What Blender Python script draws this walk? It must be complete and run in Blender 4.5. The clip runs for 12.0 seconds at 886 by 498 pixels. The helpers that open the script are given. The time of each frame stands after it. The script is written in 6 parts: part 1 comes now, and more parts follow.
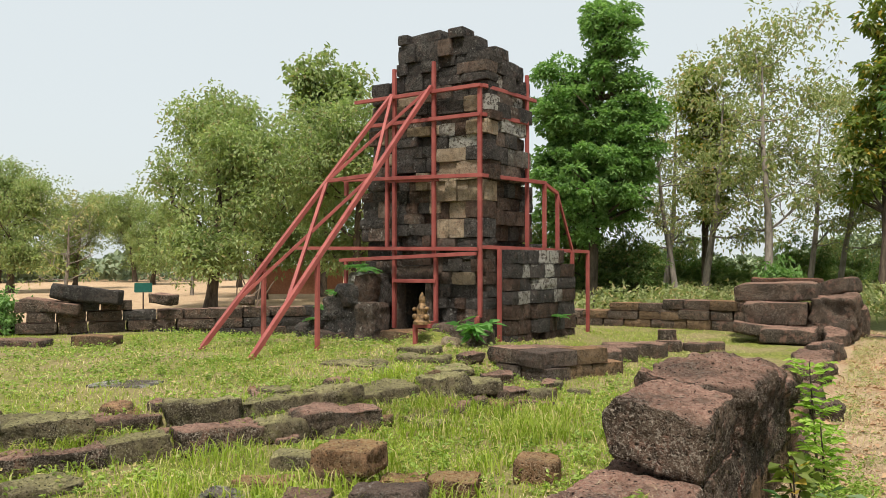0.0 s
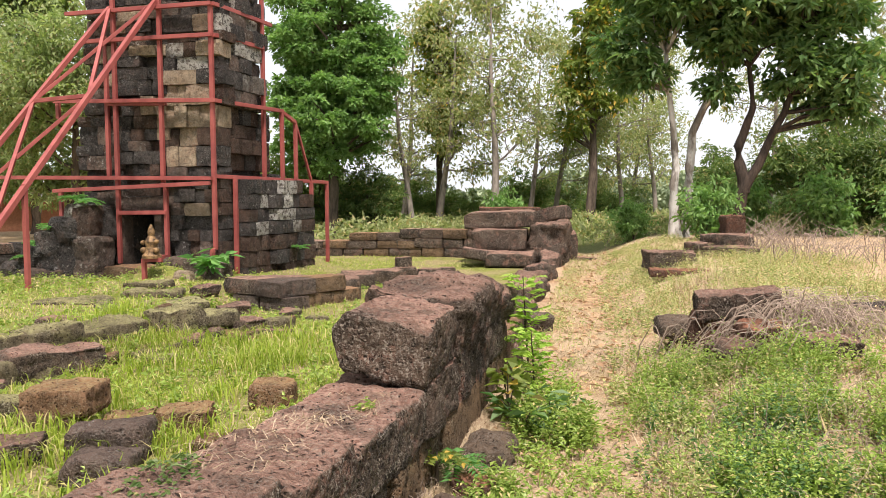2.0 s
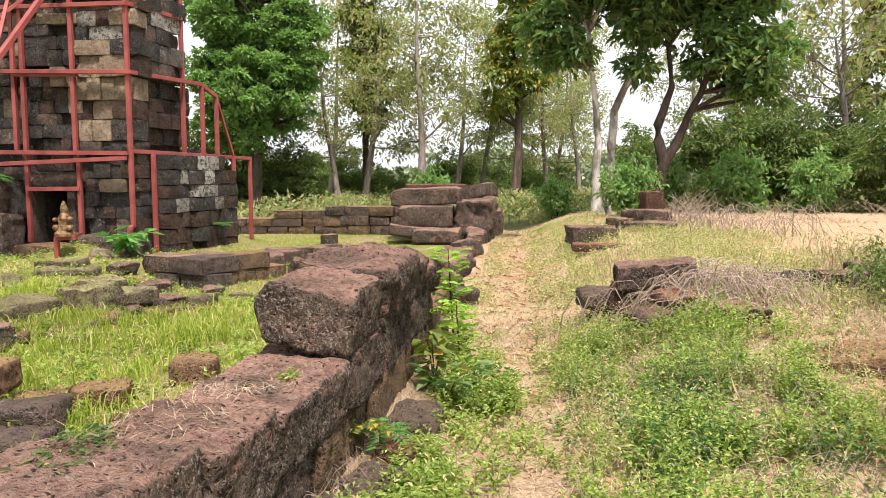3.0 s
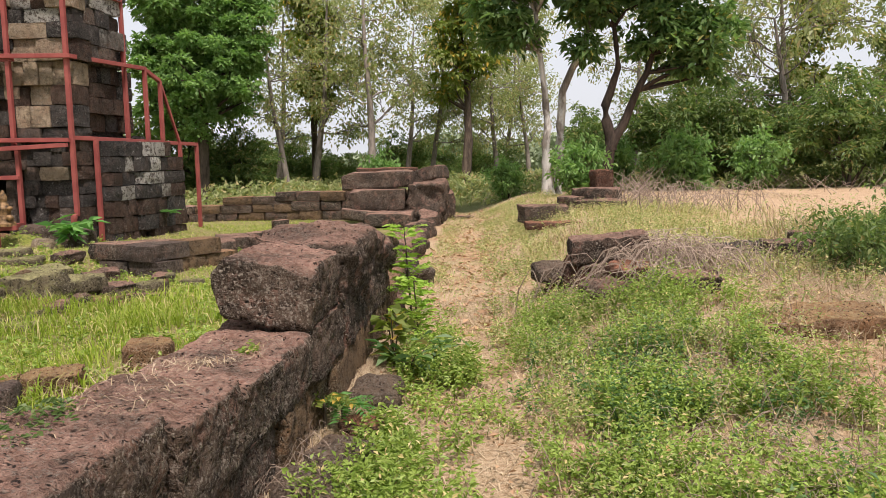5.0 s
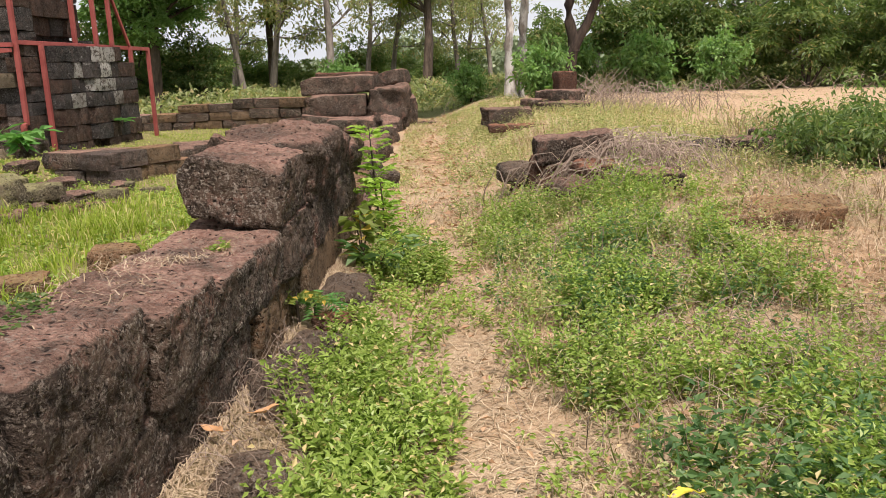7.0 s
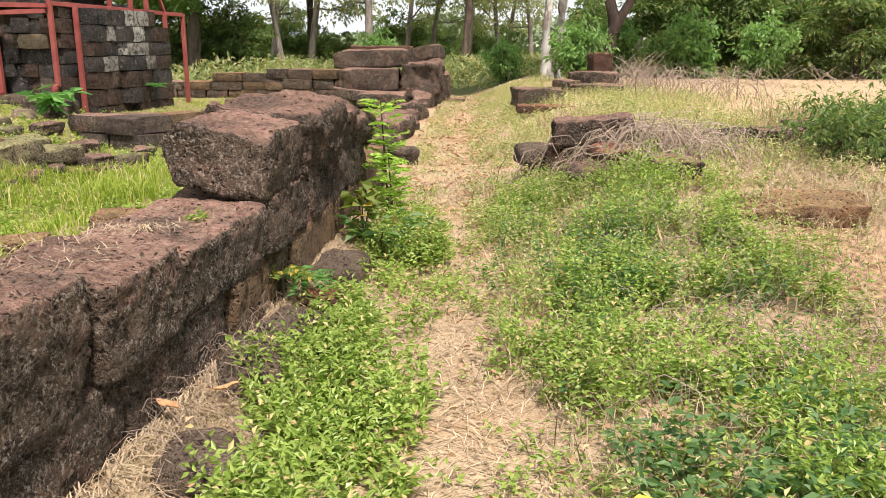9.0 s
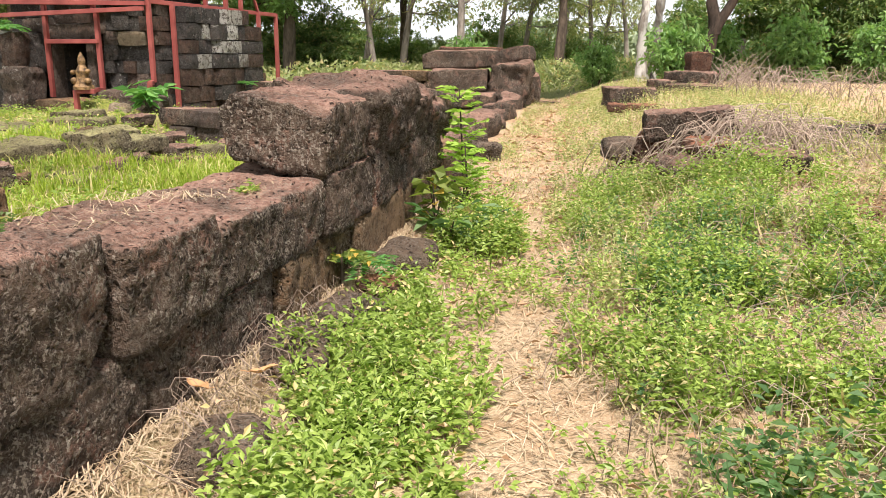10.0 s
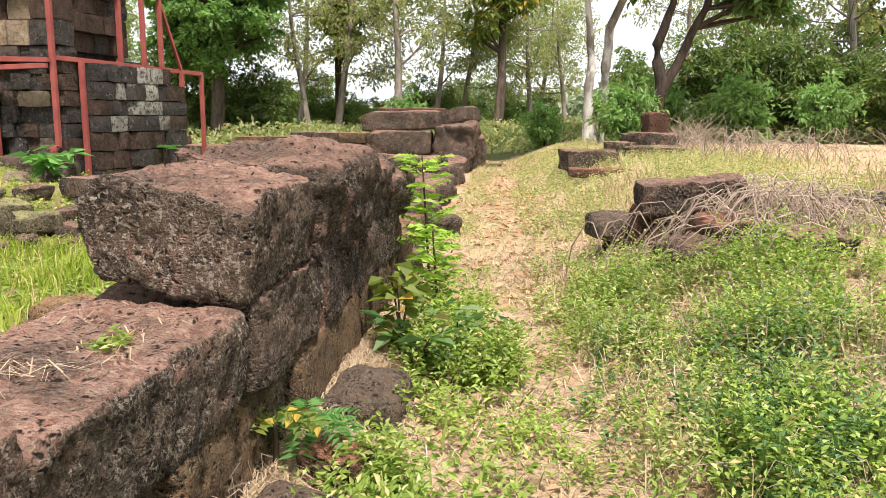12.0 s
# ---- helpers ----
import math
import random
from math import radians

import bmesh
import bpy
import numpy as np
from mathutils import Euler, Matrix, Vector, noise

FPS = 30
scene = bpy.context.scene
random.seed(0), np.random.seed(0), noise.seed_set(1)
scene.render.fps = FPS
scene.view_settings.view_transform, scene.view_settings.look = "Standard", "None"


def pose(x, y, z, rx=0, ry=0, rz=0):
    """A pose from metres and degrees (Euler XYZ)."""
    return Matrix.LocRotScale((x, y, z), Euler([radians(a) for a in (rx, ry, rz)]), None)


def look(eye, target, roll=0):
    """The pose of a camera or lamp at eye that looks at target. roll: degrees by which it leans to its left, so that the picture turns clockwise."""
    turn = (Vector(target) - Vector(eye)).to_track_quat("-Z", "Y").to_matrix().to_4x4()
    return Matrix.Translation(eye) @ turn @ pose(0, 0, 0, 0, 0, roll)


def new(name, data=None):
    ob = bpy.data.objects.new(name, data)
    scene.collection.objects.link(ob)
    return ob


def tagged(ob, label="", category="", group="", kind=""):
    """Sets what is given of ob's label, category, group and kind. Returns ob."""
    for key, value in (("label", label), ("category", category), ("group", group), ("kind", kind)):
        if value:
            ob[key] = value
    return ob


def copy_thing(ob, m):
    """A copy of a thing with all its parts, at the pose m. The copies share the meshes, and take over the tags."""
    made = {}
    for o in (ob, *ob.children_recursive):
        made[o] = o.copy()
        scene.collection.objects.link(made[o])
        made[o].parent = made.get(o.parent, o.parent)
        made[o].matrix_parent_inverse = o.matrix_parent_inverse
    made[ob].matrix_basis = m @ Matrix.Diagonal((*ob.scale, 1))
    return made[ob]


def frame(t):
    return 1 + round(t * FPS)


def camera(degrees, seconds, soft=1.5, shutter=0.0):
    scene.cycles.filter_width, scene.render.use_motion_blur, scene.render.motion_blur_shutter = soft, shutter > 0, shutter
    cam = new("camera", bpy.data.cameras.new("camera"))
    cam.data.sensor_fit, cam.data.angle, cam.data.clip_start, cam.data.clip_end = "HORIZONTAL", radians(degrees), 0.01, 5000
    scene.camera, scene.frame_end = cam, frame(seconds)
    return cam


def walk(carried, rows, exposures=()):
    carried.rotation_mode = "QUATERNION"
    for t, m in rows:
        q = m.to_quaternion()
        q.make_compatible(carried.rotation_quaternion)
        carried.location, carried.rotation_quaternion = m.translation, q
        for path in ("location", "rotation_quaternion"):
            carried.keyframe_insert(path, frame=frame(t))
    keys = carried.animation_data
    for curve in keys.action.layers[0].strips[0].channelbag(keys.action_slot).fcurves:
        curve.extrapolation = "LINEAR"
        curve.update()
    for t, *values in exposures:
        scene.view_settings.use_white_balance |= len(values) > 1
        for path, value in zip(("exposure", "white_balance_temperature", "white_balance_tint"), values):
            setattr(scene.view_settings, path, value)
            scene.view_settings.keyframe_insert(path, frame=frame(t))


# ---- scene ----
cam = camera(58.8, 12.0, soft=0.8)
PATH = [
    (0, (-0.475, 1.29, 1.809), (-1.328, 3.099, 1.839), 0.0),
    (0.5, (-0.468, 1.279, 1.801), (-1.294, 3.1, 1.842), 0.1),
    (1, (-0.434, 1.244, 1.783), (-1.154, 3.11, 1.796), -0.0),
    (1.5, (-0.418, 1.332, 1.735), (-0.867, 3.279, 1.661), -0.5),
    (2, (-0.41, 1.328, 1.721), (-0.642, 3.31, 1.583), -0.2),
    (2.5, (-0.4, 1.334, 1.69), (-0.504, 3.323, 1.507), -0.1),
    (3, (-0.39, 1.325, 1.665), (-0.438, 3.315, 1.474), -0.1),
    (5, (-0.432, 1.319, 1.579), (-0.357, 3.305, 1.352), -1.1),
    (5.5, (-0.469, 1.287, 1.554), (-0.338, 3.257, 1.234), -1.2),
    (6, (-0.482, 1.275, 1.534), (-0.346, 3.23, 1.132), -1.4),
    (6.5, (-0.484, 1.291, 1.521), (-0.352, 3.236, 1.076), -1.6),
    (7, (-0.474, 1.296, 1.511), (-0.312, 3.236, 1.054), -1.7),
    (9, (-0.217, 1.42, 1.489), (-0.147, 3.353, 0.98), 0.4),
    (9.5, (-0.128, 1.545, 1.475), (-0.153, 3.476, 0.956), 1.1),
    (10, (-0.114, 1.726, 1.289), (-0.268, 3.659, 0.8), 0.5),
    (10.5, (-0.136, 2.046, 1.285), (-0.391, 3.976, 0.828), -0.7),
    (11, (-0.211, 2.402, 1.286), (-0.499, 4.352, 0.947), 0.1),
    (11.5, (-0.333, 2.771, 1.257), (-0.495, 4.738, 0.93), 0.8),
    (12, (-0.39, 3.069, 1.283), (-0.383, 5.039, 0.941), 0.4),
]

# ---------------------------------------------------------------- light
EXPOSURES = [(0, 0.10, 6500, 12), (1.0, 0.26, 6500, 14), (1.5, 0.55, 6500, 17), (2.0, 0.50, 6500, 20), (2.5, 0.70, 6500, 20), (3.0, 0.57, 6500, 21), (5.0, 0.15, 6500, 22), (7.0, 0.19, 6500, 22), (9.0, 0.52, 6500, 19), (9.5, 0.69, 6500, 19), (12.0, 0.66, 6500, 18)]
walk(cam, [(t, look(eye, target, roll)) for t, eye, target, roll in PATH], EXPOSURES)

SUN_ELEV, SUN_AZ = radians(64), radians(160)
world = bpy.data.worlds.new("sky")
scene.world = world
world.use_nodes = True
wt = world.node_tree
wt.nodes.clear()
w_out = wt.nodes.new("ShaderNodeOutputWorld")
w_bg = wt.nodes.new("ShaderNodeBackground")
w_sky = wt.nodes.new("ShaderNodeTexSky")
w_sky.sky_type = 'NISHITA'
w_sky.sun_disc = False
w_sky.sun_elevation = SUN_ELEV
w_sky.sun_rotation = SUN_AZ
w_sky.dust_density = 4.0
w_mix = wt.nodes.new("ShaderNodeMix")
w_mix.data_type = 'RGBA'
w_mix.inputs[0].default_value = 0.82
w_mix.inputs[7].default_value = (6.9, 7.5, 7.45, 1)      # thin bright overcast over the blue
wt.links.new(w_sky.outputs[0], w_mix.inputs[6])
wt.links.new(w_mix.outputs[2], w_bg.inputs[0])
wt.links.new(w_bg.outputs[0], w_out.inputs[0])
w_bg.inputs[1].default_value = 0.115

sun_data = bpy.data.lights.new("sun", 'SUN')
sun_data.energy, sun_data.angle, sun_data.color = 4.9, radians(7), (1.0, 0.94, 0.84)
sun = new("sun", sun_data)
sun_dir = Vector((math.sin(SUN_AZ) * math.cos(SUN_ELEV), math.cos(SUN_AZ) * math.cos(SUN_ELEV), math.sin(SUN_ELEV)))
sun.matrix_world = look(sun_dir * 60, (0, 0, 0))


# ---------------------------------------------------------------- materials
class Mat:
    """A small builder of node materials."""

    def __init__(self, name, rough=0.9, metal=0.0, spec=0.3):
        self.m = bpy.data.materials.new(name)
        self.m.use_nodes = True
        self.t = self.m.node_tree
        self.b = self.t.nodes["Principled BSDF"]
        self.b.inputs["Roughness"].default_value = rough
        self.b.inputs["Metallic"].default_value = metal
        self.b.inputs["Specular IOR Level"].default_value = spec
        self.geo = self.t.nodes.new("ShaderNodeNewGeometry")
        self.where = self.geo.outputs["Position"]

    def put(self, value, socket):
        if isinstance(value, (int, float)):
            socket.default_value = value
        elif isinstance(value, tuple):
            socket.default_value = value if len(value) == 4 else (*value, 1)
        else:
            self.t.links.new(value, socket)

    def noise(self, scale, detail=4.0, rough=0.6, stretch=None, offset=0.0):
        n = self.t.nodes.new("ShaderNodeTexNoise")
        n.inputs["Scale"].default_value = scale
        n.inputs["Detail"].default_value = detail
        n.inputs["Roughness"].default_value = rough
        if stretch or offset:
            mp = self.t.nodes.new("ShaderNodeMapping")
            mp.inputs["Scale"].default_value = stretch or (1, 1, 1)
            mp.inputs["Location"].default_value = (offset, offset * 0.7, offset * 1.3)
            self.t.links.new(self.where, mp.inputs[0])
            self.t.links.new(mp.outputs[0], n.inputs["Vector"])
        else:
            self.t.links.new(self.where, n.inputs["Vector"])
        return n.outputs[0]

    def cells(self, scale, warp=0.0):
        n = self.t.nodes.new("ShaderNodeTexVoronoi")
        n.inputs["Scale"].default_value = scale
        bent = self.t.nodes.new("ShaderNodeMix")
        bent.data_type, bent.blend_type = 'RGBA', 'ADD'
        bent.inputs[0].default_value = warp
        tex = self.t.nodes.new("ShaderNodeTexNoise")
        tex.inputs["Scale"].default_value = scale * 0.6
        tex.inputs["Detail"].default_value = 3.0
        self.t.links.new(self.where, tex.inputs["Vector"])
        self.t.links.new(self.where, bent.inputs[6])
        self.t.links.new(tex.outputs["Color"], bent.inputs[7])
        self.t.links.new(bent.outputs[2], n.inputs["Vector"])
        return n.outputs["Distance"]

    def ramp(self, value, lo, hi, a=0.0, b=1.0):
        n = self.t.nodes.new("ShaderNodeMapRange")
        n.interpolation_type = 'SMOOTHSTEP'
        for key, v in (("From Min", lo), ("From Max", hi), ("To Min", a), ("To Max", b)):
            n.inputs[key].default_value = v
        self.t.links.new(value, n.inputs["Value"])
        return n.outputs[0]

    def mix(self, fac, a, b, kind='MIX'):
        n = self.t.nodes.new("ShaderNodeMix")
        n.data_type, n.blend_type = 'RGBA', kind
        self.put(fac, n.inputs[0])
        self.put(a, n.inputs[6])
        self.put(b, n.inputs[7])
        return n.outputs[2]

    def math(self, op, a, b=0.0):
        n = self.t.nodes.new("ShaderNodeMath")
        n.operation = op
        self.put(a, n.inputs[0])
        self.put(b, n.inputs[1])
        return n.outputs[0]

    def up(self):
        n = self.t.nodes.new("ShaderNodeSeparateXYZ")
        self.t.links.new(self.geo.outputs["Normal"], n.inputs[0])
        return n.outputs[2]

    def island(self):
        return self.geo.outputs["Random Per Island"]

    def each(self):
        return self.t.nodes.new("ShaderNodeObjectInfo").outputs["Random"]

    def colour(self, value):
        self.put(value, self.b.inputs["Base Color"])

    def bump(self, value, strength=0.5, distance=0.01):
        n = self.t.nodes.new("ShaderNodeBump")
        n.inputs["Strength"].default_value = strength
        n.inputs["Distance"].default_value = distance
        self.t.links.new(value, n.inputs["Height"])
        self.t.links.new(n.outputs[0], self.b.inputs["Normal"])


def laterite(name, dark, mid, red, lichen, top_red=0.95, pit=30.0, lich_lo=0.60, pits=0.95, fleck=0.55, worm=38.0):
    """Iron-rich pitted stone with a black crust, rust-red worn tops and pale lichen; shade in the pits is painted."""
    m = Mat(name, 0.95, spec=0.15)
    c = m.mix(m.ramp(m.noise(1.5, 5), 0.38, 0.62), dark, mid)
    c = m.mix(m.ramp(m.noise(4.5, 6, 0.7, offset=3.0), 0.50, 0.66, 0, 0.7), c, red)
    crust = m.ramp(m.noise(10, 8, 0.78, offset=6.0), 0.40, 0.56, 0.8, 0.0)
    c = m.mix(crust, c, tuple(0.42 * v for v in dark))
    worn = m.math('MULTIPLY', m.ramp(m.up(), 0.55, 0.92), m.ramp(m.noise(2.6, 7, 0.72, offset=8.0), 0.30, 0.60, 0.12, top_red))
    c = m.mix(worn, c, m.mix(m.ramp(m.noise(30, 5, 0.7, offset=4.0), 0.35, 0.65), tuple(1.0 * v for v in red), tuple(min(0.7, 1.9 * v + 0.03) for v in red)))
    vein = m.math('ABSOLUTE', m.math('SUBTRACT', m.noise(worm, 3, 0.62, offset=13.0), 0.5))
    ridge = m.math('MULTIPLY', m.ramp(vein, 0.0, 0.045, 1.0, 0.0), m.ramp(m.noise(3.4, 5, 0.7, offset=2.5), 0.42, 0.60, 0.08, 0.5))
    ridge = m.math('MULTIPLY', ridge, m.ramp(worn, 0.1, 0.5, 1.0, 0.25))
    c = m.mix(ridge, c, tuple(0.35 * a + 0.65 * b for a, b in zip(mid, lichen)))
    grit = m.math('MULTIPLY', m.ramp(m.noise(62, 2, 0.5, offset=17.0), 0.56, 0.62), m.ramp(m.noise(2.6, 6, 0.72, offset=21.0), 0.44, 0.58, 0.12, 0.9))
    c = m.mix(m.math('MULTIPLY', grit, m.ramp(worn, 0.1, 0.5, fleck * 1.5, 0.3)), c, tuple(0.2 * a + 0.8 * b for a, b in zip(mid, lichen)))
    spots = m.ramp(m.noise(12, 7, 0.78, offset=5.0), lich_lo, lich_lo + 0.07, 0, 0.85)
    spots = m.math('MULTIPLY', spots, m.ramp(m.noise(1.1, 3, 0.5, offset=11.0), 0.40, 0.56))
    c = m.mix(spots, c, lichen)
    c = m.mix(m.ramp(m.noise(46, 4, 0.65, offset=7.0), 0.56, 0.64, 0.0, fleck), c, tuple(0.45 * a + 0.55 * b for a, b in zip(mid, lichen)))
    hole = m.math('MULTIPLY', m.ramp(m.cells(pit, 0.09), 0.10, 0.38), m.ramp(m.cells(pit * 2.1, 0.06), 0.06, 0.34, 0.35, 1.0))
    # shade inside the pits, painted near black over the bumped holes
    pit_shade = m.math('MULTIPLY', m.ramp(hole, 0.0, 0.8, pits, 0.0), m.ramp(m.noise(7, 4, 0.6, offset=1.0), 0.30, 0.52))
    c = m.mix(pit_shade, c, tuple(0.2 * v for v in dark))
    c = m.mix(m.math('MULTIPLY', m.each(), 0.35), c, tuple(0.6 * v for v in mid))
    m.colour(c)
    relief = m.math('ADD', m.math('MULTIPLY', hole, 0.8), m.math('ADD', m.noise(30, 6, 0.75), m.noise(85, 3, 0.7)))
    m.bump(m.math('ADD', relief, m.math('MULTIPLY', ridge, 0.45)), 1.0, 0.05)
    return m.m


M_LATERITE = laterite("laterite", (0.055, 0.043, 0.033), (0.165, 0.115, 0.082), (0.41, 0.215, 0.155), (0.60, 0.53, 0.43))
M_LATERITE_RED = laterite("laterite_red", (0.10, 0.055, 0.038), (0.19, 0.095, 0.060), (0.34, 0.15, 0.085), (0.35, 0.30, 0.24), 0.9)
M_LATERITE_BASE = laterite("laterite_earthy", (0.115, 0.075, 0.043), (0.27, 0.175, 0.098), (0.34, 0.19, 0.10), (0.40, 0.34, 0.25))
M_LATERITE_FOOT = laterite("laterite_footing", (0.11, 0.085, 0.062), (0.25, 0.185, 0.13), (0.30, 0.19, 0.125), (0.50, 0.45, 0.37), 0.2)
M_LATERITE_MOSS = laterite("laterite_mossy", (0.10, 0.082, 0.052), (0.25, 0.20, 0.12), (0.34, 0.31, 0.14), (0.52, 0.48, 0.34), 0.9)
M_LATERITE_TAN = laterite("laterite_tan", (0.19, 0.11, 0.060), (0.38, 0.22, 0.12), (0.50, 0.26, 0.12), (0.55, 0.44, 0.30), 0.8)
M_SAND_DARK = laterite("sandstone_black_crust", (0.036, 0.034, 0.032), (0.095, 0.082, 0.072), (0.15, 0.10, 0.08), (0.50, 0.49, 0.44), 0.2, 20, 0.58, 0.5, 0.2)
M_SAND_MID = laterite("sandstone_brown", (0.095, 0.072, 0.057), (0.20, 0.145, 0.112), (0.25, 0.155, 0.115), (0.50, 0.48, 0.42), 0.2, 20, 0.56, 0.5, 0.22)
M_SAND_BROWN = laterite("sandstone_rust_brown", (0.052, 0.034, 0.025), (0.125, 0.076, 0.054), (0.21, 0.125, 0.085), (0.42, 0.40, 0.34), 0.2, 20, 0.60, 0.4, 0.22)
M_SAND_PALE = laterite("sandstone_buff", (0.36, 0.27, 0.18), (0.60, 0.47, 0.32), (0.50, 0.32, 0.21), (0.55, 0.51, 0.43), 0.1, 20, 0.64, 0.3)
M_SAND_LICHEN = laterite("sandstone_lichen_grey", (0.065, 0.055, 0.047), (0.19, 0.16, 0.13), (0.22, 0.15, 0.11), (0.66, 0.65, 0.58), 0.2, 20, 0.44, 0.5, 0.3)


def steel(name):
    m = Mat(name, 0.55, spec=0.35)
    c = m.mix(m.ramp(m.noise(3, 4), 0.3, 0.7), (0.23, 0.052, 0.045), (0.32, 0.085, 0.070))
    c = m.mix(m.ramp(m.noise(22, 5, 0.7), 0.58, 0.7, 0, 0.6), c, (0.16, 0.05, 0.035))
    m.colour(c)
    m.bump(m.noise(60, 3), 0.15, 0.003)
    return m.m


M_STEEL = steel("red_oxide_paint")


def ground_mat():
    m = Mat("ground_soil_straw", 1.0, spec=0.1)
    fine = m.noise(28, 6, 0.75)
    patch = m.noise(0.55, 6, 0.65)
    straw = m.mix(m.ramp(fine, 0.3, 0.7), (0.27, 0.185, 0.105), (0.54, 0.415, 0.275))
    green = m.mix(m.ramp(m.noise(17, 5, 0.7, offset=4), 0.3, 0.7), (0.07, 0.095, 0.018), (0.25, 0.275, 0.055))
    soil = m.mix(m.ramp(m.noise(9, 5, 0.7, offset=2), 0.35, 0.65), (0.20, 0.115, 0.06), (0.50, 0.34, 0.20))
    # grassy court to the west of the near wall, straw and dust east of it
    sep = m.t.nodes.new("ShaderNodeSeparateXYZ")
    m.t.links.new(m.where, sep.inputs[0])
    edge = m.math('ADD', sep.outputs[0], m.math('MULTIPLY', patch, 1.2))
    side = m.ramp(m.math('ADD', edge, m.math('MULTIPLY', sep.outputs[1], -0.055)), -1.4, -0.4)
    court = m.mix(m.ramp(m.noise(0.8, 6, 0.68, offset=6), 0.40, 0.60, 0.05, 0.85), green, m.mix(m.ramp(fine, 0.3, 0.7), (0.16, 0.12, 0.06), (0.36, 0.29, 0.16)))
    east = m.mix(m.ramp(m.noise(1.3, 5, 0.6, offset=9), 0.54, 0.68, 0.0, 0.3), m.mix(m.ramp(patch, 0.45, 0.62), straw, soil), green)
    # bare pale sand on the bank's back and beyond the west wall
    far_east = m.math('MULTIPLY', m.ramp(m.math('ADD', sep.outputs[0], patch), 3.6, 4.6), m.ramp(sep.outputs[1], 10.0, 11.5))
    far_west = m.ramp(m.math('ADD', sep.outputs[0], m.math('MULTIPLY', sep.outputs[1], -0.9)), -33.5, -36.0)
    sand = m.mix(m.ramp(m.noise(3.0, 6, 0.7, (1, 4, 1), 5), 0.3, 0.7), (0.34, 0.225, 0.13), (0.54, 0.40, 0.265))
    wood = m.math('MULTIPLY', m.ramp(m.math('ADD', sep.outputs[1], m.math('MULTIPLY', patch, 3.0)), 24.5, 27.0), m.ramp(sep.outputs[0], -15.0, -12.0))
    c = m.mix(m.math('MAXIMUM', far_east, far_west), m.mix(side, court, east), sand)
    m.colour(m.mix(wood, c, m.mix(m.ramp(fine, 0.3, 0.7), (0.07, 0.09, 0.03), (0.20, 0.20, 0.09))))
    m.bump(m.math('ADD', fine, m.noise(90, 3)), 0.8, 0.02)
    return m.m


M_GROUND = ground_mat()


def leaf_mat(name, a, b, dry=None, dry_from=0.9, thin=0.48, rough=0.5):
    """Leaves: colour differs from leaf to leaf; some light passes through them."""
    m = Mat(name, rough, spec=0.35)
    r = m.island()
    c = m.mix(r, a, b)
    c = m.mix(m.ramp(m.noise(0.7, 3), 0.3, 0.7, 0.0, 0.45), c, tuple(0.55 * v for v in a))
    if dry:
        pick = m.ramp(m.math('FRACT', m.math('MULTIPLY', r, 7.31)), dry_from, dry_from + 0.02)
        c = m.mix(pick, c, dry)
    m.colour(c)
    tr = m.t.nodes.new("ShaderNodeBsdfTranslucent")
    m.t.links.new(m.mix(1.0, c, (1.0, 1.15, 0.6), 'MULTIPLY'), tr.inputs[0])
    mx = m.t.nodes.new("ShaderNodeMixShader")
    mx.inputs[0].default_value = thin
    out = m.t.nodes["Material Output"]
    m.t.links.new(m.b.outputs[0], mx.inputs[1])
    m.t.links.new(tr.outputs[0], mx.inputs[2])
    m.t.links.new(mx.outputs[0], out.inputs[0])
    return m.m


M_LEAF_BRIGHT = leaf_mat("leaf_fresh_green", (0.15, 0.29, 0.085), (0.32, 0.48, 0.17))
M_LEAF_MID = leaf_mat("leaf_mid_green", (0.09, 0.18, 0.055), (0.22, 0.33, 0.12), (0.36, 0.34, 0.09), 0.95)
# olive, with some hazy air mixed in as a lighter, duller colour
M_LEAF_OLIVE = leaf_mat("leaf_olive", (0.29, 0.34, 0.15), (0.50, 0.51, 0.25), (0.50, 0.41, 0.22), 0.82)
M_LEAF_SCRUB = leaf_mat("leaf_thicket", (0.11, 0.19, 0.06), (0.28, 0.35, 0.12), (0.40, 0.34, 0.15), 0.93)
M_LEAF_YELLOW = leaf_mat("leaf_yellowing", (0.15, 0.22, 0.045), (0.30, 0.34, 0.075), (0.58, 0.40, 0.08), 0.88)
# grey-green, lightened to put a slight distance haze into the colour
M_LEAF_FAR = leaf_mat("leaf_far_hazed_grey_green", (0.26, 0.34, 0.14), (0.44, 0.49, 0.22), (0.34, 0.30, 0.15), 0.9)
M_WEED = leaf_mat("weed_leaf", (0.19, 0.29, 0.045), (0.44, 0.55, 0.14), (0.62, 0.50, 0.24), 0.92, 0.40, 0.42)
M_WEED_GREY = leaf_mat("weed_leaf_dull", (0.24, 0.30, 0.09), (0.54, 0.56, 0.25), (0.62, 0.49, 0.28), 0.75, 0.38)
M_WEED_DARK = leaf_mat("weed_leaf_dark", (0.075, 0.17, 0.055), (0.22, 0.34, 0.13), (0.45, 0.35, 0.16), 0.95)
M_GRASS = leaf_mat("grass_blade", (0.24, 0.34, 0.035), (0.46, 0.53, 0.085), (0.62, 0.52, 0.26), 0.85)
M_STRAW = leaf_mat("dry_straw", (0.38, 0.28, 0.17), (0.66, 0.53, 0.37), (0.26, 0.17, 0.10), 0.85, 0.15, 0.8)
M_DRYGRASS = leaf_mat("bleached_grass", (0.44, 0.37, 0.17), (0.66, 0.56, 0.32), (0.36, 0.40, 0.13), 0.75, 0.25, 0.8)
M_TWIG = leaf_mat("dry_twig", (0.20, 0.145, 0.105), (0.46, 0.36, 0.28), None, 0.9, 0.0, 0.9)
